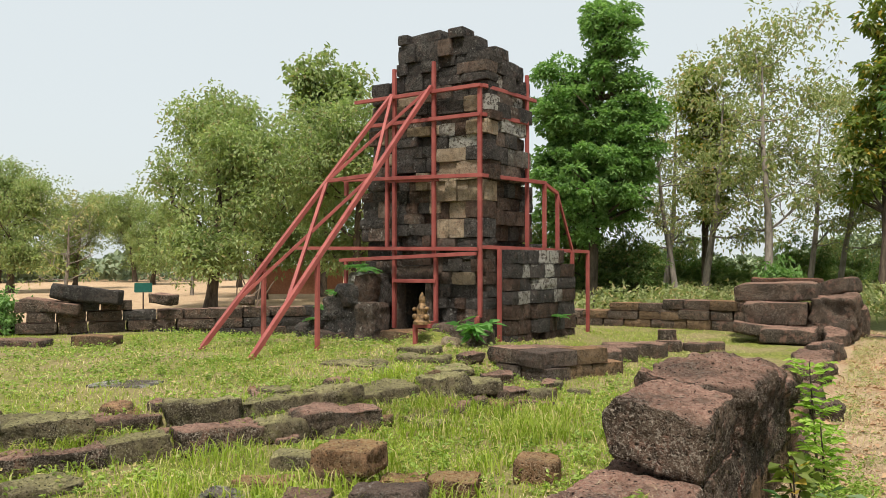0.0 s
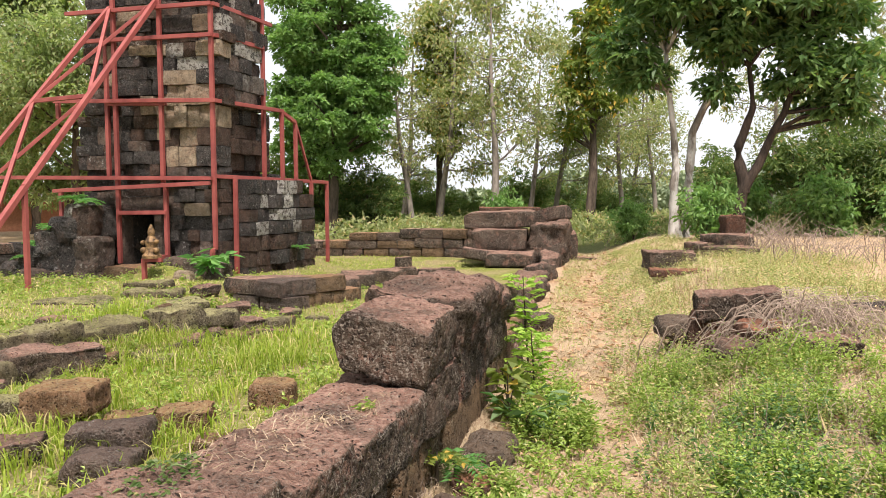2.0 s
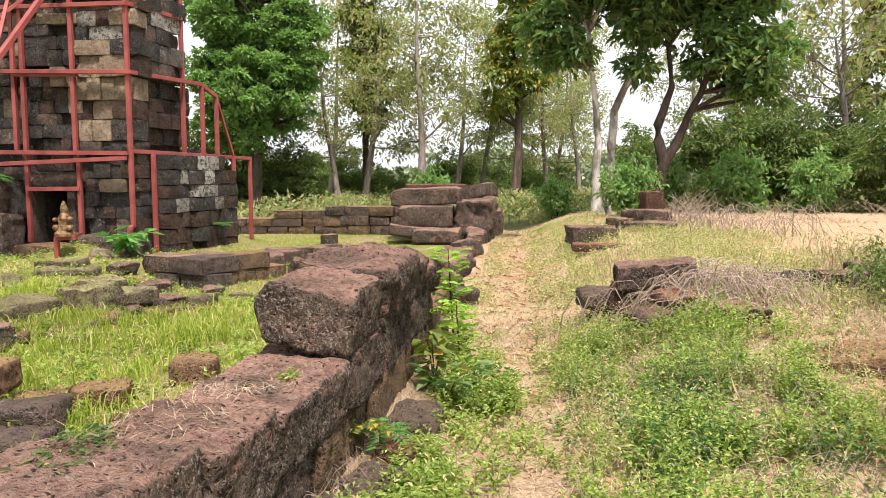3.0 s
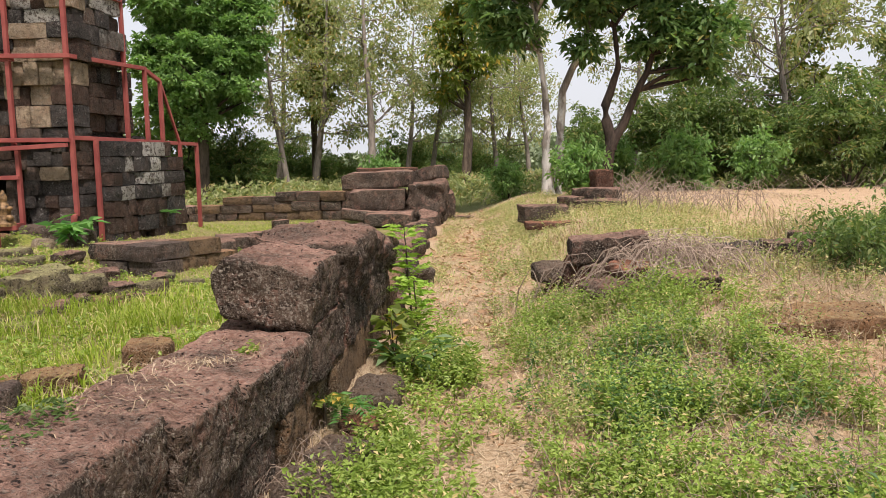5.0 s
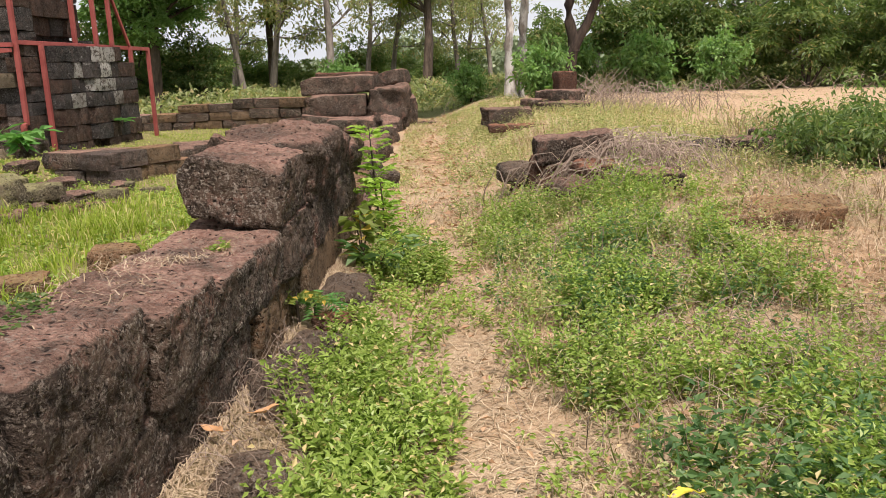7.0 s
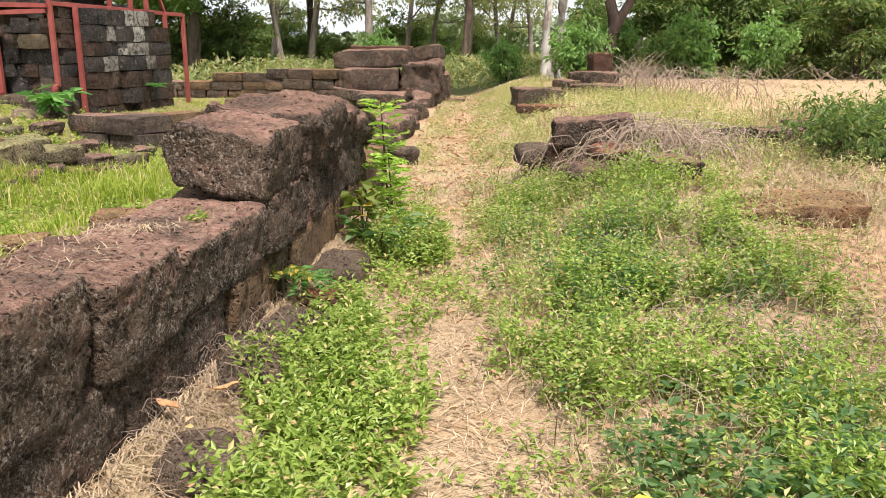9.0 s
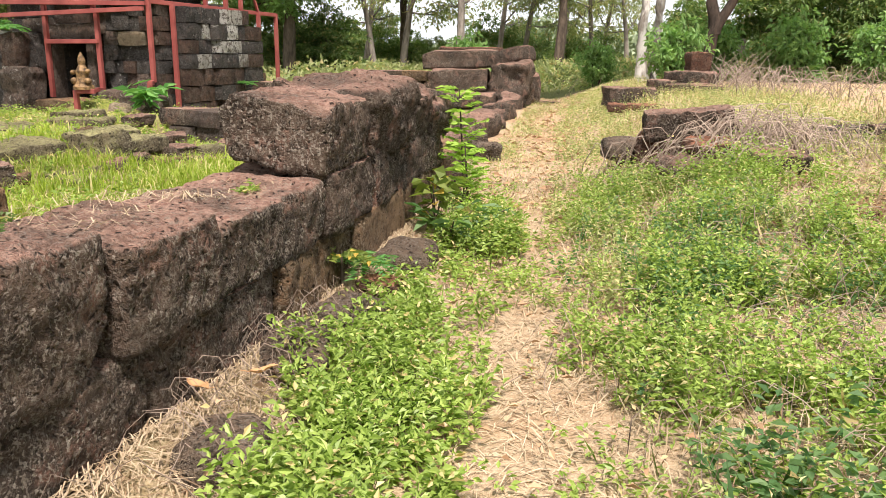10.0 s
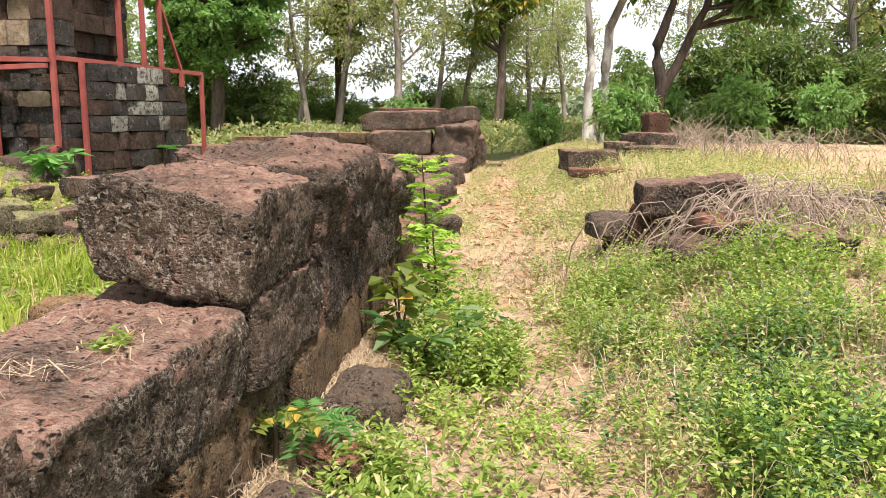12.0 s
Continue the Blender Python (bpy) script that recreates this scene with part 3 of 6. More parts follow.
for x, yy, w, d, h, yaw in ((-4.35, 10.5, 0.55, 0.45, 0.12, 40), (-4.0, 10.75, 0.5, 0.3, 0.16, 55), (-3.7, 11.1, 0.35, 0.22, 0.12, 60), (-7.2, 4.6, 0.6, 0.4, 0.12, 50), (-6.3, 5.0, 0.5, 0.4, 0.10, 40), (-6.6, 4.5, 0.6, 0.4, 0.12, 50), (-5.9, 5.5, 0.55, 0.4, 0.10, 65),
                            (-5.9, 12.1, 0.8, 0.5, 0.07, 12), (-5.2, 11.6, 0.6, 0.4, 0.08, 60), (-6.6, 11.2, 0.9, 0.4, 0.05, 5), (-5.7, 10.9, 0.7, 0.4, 0.06, 30), (-4.9, 11.2, 0.6, 0.35, 0.08, 20), (-4.7, 12.1, 0.5, 0.35, 0.14, 35), (-6.4, 12.9, 0.7, 0.4, 0.12, 0), (-5.35, 12.6, 0.45, 0.3, 0.15, 70)):
    slab("weathered flat laterite block in the court's grass", x, yy, ground_z(x, yy) - 0.05, w, d, h + 0.05, yaw, M_LATERITE_MOSS if h < 0.13 else M_LATERITE, name="court_block", group="scattered blocks in the court", res=0.05, amp=0.05, radius=0.04)

# loose bricks of laterite in the near grass
TAN, GREY = "squared tan laterite brick lying in bright grass", "grey-brown loose stone lying in bright grass"
for label, x, yy, w, d, h, yaw, mat, z in ((TAN, -3.98, 6.74, 0.40, 0.32, 0.13, 10, M_LATERITE_BASE, 0), (TAN, -3.93, 6.80, 0.52, 0.42, 0.19, 4, M_LATERITE_TAN, 0.12), (TAN, -3.02, 6.92, 0.38, 0.36, 0.16, 14, M_LATERITE_TAN, 0), (TAN, -2.55, 7.54, 0.36, 0.32, 0.17, 12, M_LATERITE_TAN, 0),
                                          (GREY, -3.24, 6.2, 0.54, 0.34, 0.21, 14, M_SAND_MID, 0), (GREY, -3.02, 5.76, 0.40, 0.32, 0.15, 8, M_SAND_MID, 0), (TAN, -3.52, 7.0, 0.40, 0.30, 0.08, 16, M_LATERITE_TAN, 0), (GREY, -3.76, 5.98, 0.36, 0.3, 0.17, 25, M_LATERITE, 0),
                                          (TAN, -4.45, 6.36, 0.5, 0.26, 0.08, 12, M_LATERITE_TAN, 0), (GREY, -4.42, 5.9, 0.34, 0.26, 0.10, 15, M_SAND_LICHEN, 0), (GREY, -4.55, 7.0, 0.45, 0.3, 0.14, 20, M_LATERITE_MOSS, 0), (GREY, -2.5, 6.5, 0.5, 0.3, 0.06, 12, M_LATERITE_BASE, 0)):
    slab(label, x, yy, ground_z(x, yy) - 0.03 + z, w, d, h + 0.03, yaw, mat, name="loose_brick", group="loose bricks in the grass", res=0.035, amp=0.025, radius=0.03)
rnd = random.Random(77)
for _ in range(46):
    along_row, back = rnd.uniform(-3.5, 5.2), rnd.choice((-0.62, -0.3, -0.1, 0.5, 0.9)) + rnd.gauss(0, 0.16)
    x, yy = -6.0 + 0.526 * along_row - 0.851 * back, 7.4 + 0.851 * along_row + 0.526 * back
    size = rnd.uniform(0.12, 0.34)
    slab("small worn rubble stone in the terrace turf", x, yy, ground_z(x, yy) - 0.05, size * 1.4, size, rnd.uniform(0.10, 0.17), rnd.uniform(0, 180), rnd.choice((M_LATERITE_MOSS, M_LATERITE, M_LATERITE_BASE)), (rnd.uniform(-8, 8), rnd.uniform(-8, 8)), "rubble_stone", "rubble of the terrace rows", res=0.05, radius=0.04, amp=0.04)
slab("flat pale flagstone sunk in the terrace", -8.1, 8.35, ground_z(-8.1, 8.35) - 0.02, 0.75, 0.5, 0.05, 15, M_SAND_LICHEN, name="flagstone")

# plinth before the tower and rubble by the far wall
course_wall("low two-course plinth wall of worn laterite before the tower", -4.95, 13.15, -4.12, 12.72, (0.46, 0.48, 0.46), 0.5, -0.03, (M_LATERITE, M_SAND_MID, M_LATERITE_BASE), "plinth_wall", 0.24)
course_wall("return of the worn laterite plinth beside the tower", -4.12, 12.9, -3.58, 13.75, (0.46, 0.46, 0.24), 0.5, -0.03, (M_LATERITE, M_SAND_MID, M_LATERITE_BASE), "plinth_wall", 0.24)
for x, yy, w, d, h, yaw in ((-3.75, 14.8, 0.5, 0.8, 0.3, 20), (-3.7, 15.7, 0.55, 0.8, 0.28, 20), (-3.35, 16.4, 0.7, 0.45, 0.26, -5), (-4.5, 13.9, 1.0, 0.8, 0.36, 12)):
    slab("worn plinth block of laterite in the dry grass", x, yy, ground_z(x, yy) - 0.03, w, d, h + 0.03, yaw, M_LATERITE, name="plinth_block", group="plinth blocks before the tower")
for x, yy, w, d, h, yaw in ((-3.1, 17.3, 0.5, 0.35, 0.24, 10), (-2.6, 17.6, 0.45, 0.35, 0.2, -12), (-3.5, 19.6, 0.36, 0.3, 0.28, 30), (-2.3, 18.3, 0.35, 0.25, 0.2, 5), (-2.8, 17.9, 0.8, 0.3, 0.14, 0)):
    slab("fallen laterite rubble stone in dry grass", x, yy, ground_z(x, yy) - 0.02, w, d, h, yaw, M_LATERITE, name="rubble_stone", group="rubble by the far wall")

# ---------------------------------------------------------------- stones on the east bank
EB = "stones on the east bank"


def bank_stone(label, x, yy, w, d, h, yaw, mat=M_LATERITE, z=0.0, tilt=(0, 0), name="fallen_slab"):
    lump = "lump" in label
    slab(label, x, yy, ground_z(x, yy) - 0.03 + z, w, d, h + 0.03, yaw, mat, tilt, name, EB, res=0.035, radius=0.045 if lump else 0.018, amp=0.05 if lump else 0.03)


bank_stone("dark squared slab under dry creeper on the bank", 1.52, 9.05, 0.76, 0.5, 0.21, -8, z=0.27, tilt=(0, -5))
bank_stone("flat reddish slab beside the dark slab", 1.05, 9.3, 0.44, 0.4, 0.13, 6, M_LATERITE_FOOT, z=0.16)
bank_stone("broken laterite lump bearing the dark slab", 1.30, 9.1, 0.4, 0.45, 0.31, -16, M_LATERITE_RED)
bank_stone("broken laterite lump bearing the dark slab", 1.75, 9.1, 0.38, 0.45, 0.30, 12)
bank_stone("low laterite lump under the flat slab", 1.08, 9.32, 0.26, 0.26, 0.17, 30, M_LATERITE_RED)
bank_stone("rough laterite lump under dry creeper", 1.62, 8.45, 0.42, 0.34, 0.22, 14, M_LATERITE_RED)
bank_stone("low laterite lump half buried in straw", 2.0, 8.0, 0.45, 0.35, 0.16, -10)
bank_stone("low laterite lump half buried in straw", 1.3, 8.3, 0.35, 0.3, 0.16, 25)
bank_stone("rounded dark stone on the bank", 3.1, 9.75, 0.48, 0.36, 0.20, 10, M_SAND_DARK)
bank_stone("squarish brown stone on the bank", 3.52, 9.5, 0.46, 0.36, 0.25, -8)
bank_stone("small brown stone beside the green shrub", 4.1, 10.2, 0.3, 0.3, 0.22, -8)
slab("long rust-topped slab among weeds", 2.5, 7.0, ground_z(2.5, 7.0) - 0.13, 1.1, 0.46, 0.22, -18, M_LATERITE_TAN, (3, -5), "fallen_slab", EB, res=0.035, radius=0.025, amp=0.04)
bank_stone("brown boulder beside the path", 1.95, 15.6, 0.85, 0.6, 0.30, 5)
bank_stone("flat slab lying across the straw", 1.95, 14.2, 1.05, 0.35, 0.08, -4, M_LATERITE_RED)
bank_stone("broad base slab of the small stack", 3.15, 16.6, 1.0, 0.7, 0.22, 4)
bank_stone("upper slab of the small stack", 3.2, 16.7, 0.94, 0.6, 0.21, -6, z=0.21)
bank_stone("upright cube of stone on the small stack", 3.42, 17.2, 0.40, 0.40, 0.36, 6, M_LATERITE_RED, z=0.41, name="stone_cube")
bank_stone("small stone leaning on the small stack", 2.65, 16.5, 0.35, 0.4, 0.24, 30)
bank_stone("flat stone at the path's far end", 0.9, 22.0, 0.55, 0.4, 0.1, 5)

# ---------------------------------------------------------------- the tower
TX, TY, TA = -6.38, 15.55, -9.0
TOWER = pose(TX, TY, 0, 0, 0, TA)
tower = thing("temple_tower", TOWER, "ruined brown and black sandstone temple tower with broken top", "tower")


def top_of(x, yy):
    """Broken top of the tower."""
    t = np.interp(x, (-3.0, -2.75, -2.2, -1.95, -1.4, -1.1, -0.9, -0.5, -0.1, 0.2), (5.35, 5.62, 5.75, 6.55, 6.72, 6.35, 6.45, 6.60, 6.15, 5.95))
    return t - 0.25 * max(0, yy - 0.4)


def profile(z):
    if z < 2.1:
        return -3.05, 0.02, 0.18, 3.4
    if z < 3.35:
        return -3.12, 0.05, 0.12, 2.1
    if z < 5.3:
        return -2.80 + 0.12 * math.sin(z * 5), 0.14 + 0.05 * math.sin(z * 7), 0.08, 1.72
    return -2.80 + 0.75 * float(sm(z, 5.5, 6.0)), 0.12 - 0.35 * float(sm(z, 6.1, 6.6)), 0.10, 1.62


rest_v, rest_f = [], []


def tower_stone(x, yy, z, w, d, h, face, mat, rnd):
    m = pose(x, yy, z, rnd.uniform(-2, 2), rnd.uniform(-1.6, 1.6), rnd.uniform(-3, 3)) @ Matrix.Diagonal((w, d, h, 1))
    if face:
        place_piece("stone", rnd.randrange(10), mat, tower, m)
    else:
        base = len(rest_v)
        me = stone_piece(rnd.randrange(10), M_SAND_DARK)
        rest_v.extend([m @ v.co for v in me.vertices])
        rest_f.extend([[base + i for i in p.vertices] for p in me.polygons])


def build_tower():
    rnd = random.Random(11)
    # front: three bays coursed apart from one another
    for left, right in ((-9, -2.1), (-2.1, -1.05), (-1.05, 9)):
        z = 0.02
        while z < 6.75:
            h = rnd.choice((rnd.uniform(0.17, 0.26), rnd.uniform(0.24, 0.42)))
            x0, x1, y0, y1 = profile(z + h / 2)
            a, b = max(left, x0), min(right, x1)
            x = a + rnd.uniform(-0.06, 0.02)
            while x < b - 0.1:
                w = rnd.choice((rnd.uniform(0.2, 0.38), rnd.uniform(0.38, 0.8)))
                w = b - x + 0.02 if b - x - w < 0.16 else w
                mid, zm = x + w / 2, z + h / 2
                door = 0.3 < zm < 1.5 and -2.1 < mid < -1.3
                if zm < top_of(mid, 0.1) + rnd.uniform(-0.1, 0.08) and not door:
                    out = rnd.uniform(-0.075, 0.06)
                    if rnd.random() < 0.05 and zm > 2:
                        out += 0.12
                    near_pale = math.exp(-((mid + 0.75) / 0.8) ** 2 - ((zm - 3.3) / 0.7) ** 2) + 0.8 * math.exp(-((mid + 1.75) / 0.45) ** 2 - ((zm - 4.2) / 0.9) ** 2) + 0.7 * math.exp(-((mid + 0.3) / 0.4) ** 2 - ((zm - 4.9) / 0.5) ** 2) + 0.9 * math.exp(-((mid + 0.75) / 0.25) ** 2 - ((zm - 1.3) / 0.2) ** 2)
                    if rnd.random() < 0.75 * near_pale:
                        mat = M_SAND_PALE
                    elif zm > 5.0:
                        mat = M_SAND_DARK if rnd.random() < 0.85 else M_SAND_MID
                    else:
                        mat = rnd.choice((M_SAND_DARK, M_SAND_DARK, M_SAND_BROWN, M_SAND_MID, M_SAND_LICHEN if mid > -0.9 and zm > 3.8 else M_SAND_BROWN))
                    tower_stone(mid, y0 + 0.2 + out, zm, w - 0.004, 0.44, h - 0.003, True, mat, rnd)
                x += w
            z += h
    z, row = 0.02, 0
    while z < 6.75:
        h = rnd.uniform(0.22, 0.36)
        x0, x1, y0, y1 = profile(z)
        # east side
        yy = y0 + rnd.uniform(0.30, 0.46)
        while yy < y1 - 0.1:
            w = min(rnd.uniform(0.28, 0.6), y1 - yy + 0.03)
            mid = yy + w / 2
            if z + h * 0.5 < top_of(x1 - 0.2, mid) and not (z < 2.0 and mid > 0.7):
                mat = rnd.choice((M_SAND_LICHEN, M_SAND_LICHEN, M_SAND_MID, M_SAND_DARK)) if z > 3.3 else rnd.choice((M_SAND_BROWN, M_SAND_DARK, M_SAND_BROWN))
                if z > 5.0 and rnd.random() < 0.4:
                    mat = M_SAND_DARK
                tower_stone(x1 - 0.2 + rnd.uniform(-0.08, 0.06), mid, z + h / 2, 0.44, w - 0.008, h - 0.006, True, mat, rnd)
            yy += w
        # west and back, seen by nobody
        for mid in np.arange(y0 + 0.5, y1, 0.5):
            if z + h * 0.5 < top_of(x0 + 0.3, mid):
                tower_stone(x0 + 0.2, mid, z + h / 2, 0.44, 0.49, h - 0.006, False, None, rnd)
        for mid in np.arange(x0 + 0.4, x1 - 0.2, 0.5):
            if z + h * 0.5 < top_of(mid, y1):
                tower_stone(mid, y1 - 0.2, z + h / 2, 0.49, 0.44, h - 0.006, False, None, rnd)
        z += h
        row += 1
    # rubble core that fills the shell
    bm = bmesh.new()
    def box(x0, x1, y0, y1, z0, z1):
        r = bmesh.ops.create_cube(bm, size=1.0)
        bmesh.ops.transform(bm, matrix=pose((x0 + x1) / 2, (y0 + y1) / 2, (z0 + z1) / 2) @ Matrix.Diagonal((x1 - x0, y1 - y0, z1 - z0, 1)), verts=r["verts"])
    box(-2.9, -2.06, 0.32, 3.2, 0, 1.5)
    box(-1.34, -0.1, 0.32, 3.2, 0, 1.5)
    box(-2.2, -1.2, 1.5, 3.2, 0, 1.5)
    box(-2.9, -0.1, 0.32, 3.2, 1.48, 2.0)
    box(-2.9, -0.1, 0.32, 1.9, 1.98, 3.3)
    box(-2.55, -0.08, 0.32, 1.5, 3.28, 5.3)
    box(-2.0, -0.25, 0.36, 1.3, 5.28, 6.0)
    box(-1.9, -1.2, 0.36, 1.0, 5.98, 6.4)
    ob = part("rubble_core", bm, M_SAND_DARK, tower)
    ob["kind"] = "stuff"
    # jambs and lintel of the doorway
    for x in (-2.14, -1.29):
        ob = part("door_jamb", rough_block(0.16, 0.5, 1.1, int(x * -50), 0.1, 0.01, 0.02), M_SAND_MID, tower)
        ob.matrix_basis = pose(x, 0.28, 0.32)
    ob = part("lintel", rough_block(1.1, 0.5, 0.3, 77, 0.1, 0.015, 0.03), M_SAND_MID, tower)
    ob.matrix_basis = pose(-1.7, 0.26, 1.40)
    # east porch with lichened pilasters
    z = 0.0
    while z < 1.95:
        h = rnd.uniform(0.24, 0.34)
        top = 1.98 if z > 0 else 3
        yy = 0.62
        while yy < 3.2:
            w = min(rnd.uniform(0.28, 0.55), 3.3 - yy)
            lich = 0.9 < yy < 2.2 and z > 0.85
            if z + h * 0.4 < top - 0.15 * (yy > 2.7):
                step = 0.16 if yy > 1.3 else 0.0
                tower_stone(0.10 + step + rnd.uniform(-0.02, 0.02), yy + w / 2, z + h / 2, 0.5, w - 0.008, h - 0.006, True, rnd.choice((M_SAND_LICHEN, M_SAND_LICHEN, M_SAND_DARK)) if lich else rnd.choice((M_SAND_BROWN, M_SAND_BROWN, M_SAND_DARK)), rnd)
            yy += w
        z += h
    bm = bmesh.new()
    r = bmesh.ops.create_cube(bm, size=1.0)
    bmesh.ops.transform(bm, matrix=pose(-0.3, 1.9, 0.95) @ Matrix.Diagonal((0.9, 2.5, 1.85, 1)), verts=r["verts"])
    part("porch_core", bm, M_SAND_BROWN, tower)
    # collapsed west jamb and stair rubble before the door
    for x, yy, zz, w, d, h, yaw, mat in ((-3.0, -0.25, 0.1, 1.0, 0.9, 0.85, 8, M_SAND_DARK), (-3.7, -0.3, 0.1, 0.8, 0.8, 0.55, 30, M_SAND_DARK), (-2.6, -0.1, 0.9, 0.7, 0.6, 0.55, -6, M_SAND_DARK), (-3.15, 0.1, 0.95, 0.5, 0.5, 0.4, 20, M_SAND_LICHEN), (-4.05, -0.5, 0.05, 0.5, 0.6, 0.42, -20, M_SAND_DARK), (-2.45, -0.35, 0.1, 0.5, 0.7, 0.9, 4, M_SAND_MID), (-3.3, -0.75, 0.05, 0.9, 0.5, 0.35, 10, M_SAND_MID),
                                          (-2.95, -0.15, 0.85, 0.55, 0.5, 0.5, 12, M_SAND_DARK), (-2.85, -0.42, 0.88, 0.75, 0.6, 0.5, -8, M_SAND_DARK), (-2.5, -0.45, 0.85, 0.45, 0.5, 0.75, 5, M_SAND_BROWN), (-3.25, -0.5, 0.6, 0.6, 0.6, 0.5, 18, M_SAND_DARK), (-2.7, -0.4, 1.34, 0.5, 0.45, 0.3, 14, M_SAND_LICHEN), (-3.65, -0.55, 0.4, 0.5, 0.5, 0.4, -12, M_SAND_DARK), (-2.5, 0.0, 1.3, 0.5, 0.4, 0.3, -10, M_SAND_DARK), (-3.5, 0.2, 0.55, 0.5, 0.6, 0.45, 25, M_SAND_MID), (-1.7, -0.25, 0.1, 0.9, 0.6, 0.33, 3, M_LATERITE_BASE), (-0.6, -0.1, 0.1, 1.0, 0.5, 0.5, -4, M_SAND_MID), (0.15, -0.2, 0.05, 0.5, 0.4, 0.5, 20, M_SAND_MID), (-0.05, -1.0, 0.02, 0.35, 0.2, 0.42, 10, M_SAND_PALE)):
        ob = part("collapsed_block", rough_block(w, d, h, int(abs(x * 30 + yy * 7 + w * 11)), 0.13, 0.05, 0.1), mat, tower)
        ob.matrix_basis = pose(x, yy, zz - 0.05, 0, 0, yaw)


build_tower()
ob = array_mesh("stonework", [tuple(v) for v in rest_v], rest_f, M_SAND_DARK, tower)
ob["kind"] = "stuff"

# ---------------------------------------------------------------- scaffold of red steel
scaffold = thing("steel_scaffold", TOWER, "red-painted steel shoring frame with raking braces round the tower", "scaffold")


def rail(name, a, b, w=0.075):
    return part(name, bar_bm(a, b, w), M_STEEL, scaffold)


def to_local(x, yy, z=0.0):
    return TOWER.inverted() @ Vector((x, yy, z))


for x, yy, z0, z1 in ((0, -0.03, 0.7, 5.28), (-1.10, -0.03, 1.9, 5.88), (-2.12, -0.03, 0.40, 5.86), (-1.03, -0.06, 0.5, 1.95), (0.12, 0.52, 0.12, 2.06), (0.46, 4.06, 0.12, 2.02), (0.16, 1.62, 2.0, 5.75), (0.3, 2.15, 2.05, 3.50), (0.36, 2.66, 2.05, 3.30), (-3.46, -0.03, 1.2, 1.84), (-2.35, 0.02, 2.05, 4.8), (0.42, 3.3, 1.5, 2.05), (-3.5, 0.02, 3.25, 3.66), (0.13, -0.35, 0.15, 0.72), (-0.8, -1.08, 0.1, 0.6)):
    rail("post", (x, yy, z0), (x, yy, z1))
for a, b in (((-3.15, -0.09, 5.25), (0.05, -0.09, 5.25)), ((0.06, -0.05, 5.25), (0.19, 1.95, 5.25)), ((-2.8, -0.09, 4.70), (0.05, -0.09, 4.68)), ((0.06, -0.05, 4.68), (0.19, 1.6, 4.72)), ((-3.5, -0.09, 3.58), (0.12, -0.09, 3.48)), ((0.07, -0.04, 3.48), (0.3, 2.2, 3.5)), ((0.3, 2.15, 3.48), (0.36, 2.66, 3.3)), ((-5.0, -0.12, 2.10), (0.0, -0.12, 2.04)), ((-3.5, -0.19, 1.82), (0.0, -0.19, 1.95)), ((0.0, -0.05, 2.08), (0.46, 4.1, 2.02)), ((-2.1, -0.1, 1.39), (-1.0, -0.1, 1.40)), ((-0.02, -0.05, 0.70), (0.15, -0.37, 0.70)), ((-1.03, -0.1, 0.56), (-0.8, -1.1, 0.56)), ((-0.8, -1.08, 0.58), (-0.45, -1.05, 0.58)), ((-2.3, -0.03, 3.5), (-1.0, -0.03, 3.46))):
    rail("rail", a, b)
FOOT1, FOOT2 = to_local(-9.98, 11.6, 0.2), to_local(-8.47, 11.1, 0.2)
TOP1, TOP2 = Vector((-2.13, -0.1, 5.3)), Vector((-1.12, -0.1, 5.36))


def along(a, b, t):
    return a + (b - a) * t


for a, b, w in ((FOOT1, TOP1, 0.085), (FOOT2, TOP2, 0.085), (along(FOOT1, TOP1, 0.62), along(FOOT2, TOP2, 0.62), 0.07), (TOP2, along(FOOT1, TOP1, 0.62), 0.06), (TOP1, along(FOOT2, TOP2, 0.62), 0.06), (along(FOOT2, TOP2, 0.62), along(FOOT1, TOP1, 0.17), 0.06), (along(FOOT1, TOP1, 0.62), along(FOOT2, TOP2, 0.17), 0.06), ((0.36, 2.66, 3.3), (0.42, 3.3, 2.05), 0.05)):
    rail("brace", a, b, w)
for foot, tip, t in ((FOOT1, TOP1, 0.3), (FOOT2, TOP2, 0.32)):
    p = along(foot, tip, t)
    rail("prop", (p.x, p.y, 0.15), (p.x, p.y, p.z + 0.05), 0.07)

# small gilded image on a steel bracket in front of the door: a plain weathered shape
def lathe(profile_pts, seg=14):
    bm = bmesh.new()
    rings = [[bm.verts.new((r * math.cos(2 * math.pi * i / seg), r * math.sin(2 * math.pi * i / seg), z)) for i in range(seg)] for r, z in profile_pts]
    for a, b in zip(rings, rings[1:]):
        for i in range(seg):
            bm.faces.new((a[i], a[(i + 1) % seg], b[(i + 1) % seg], b[i]))
    bm.faces.new(rings[0][::-1])
    bm.faces.new(rings[-1])
    return bm


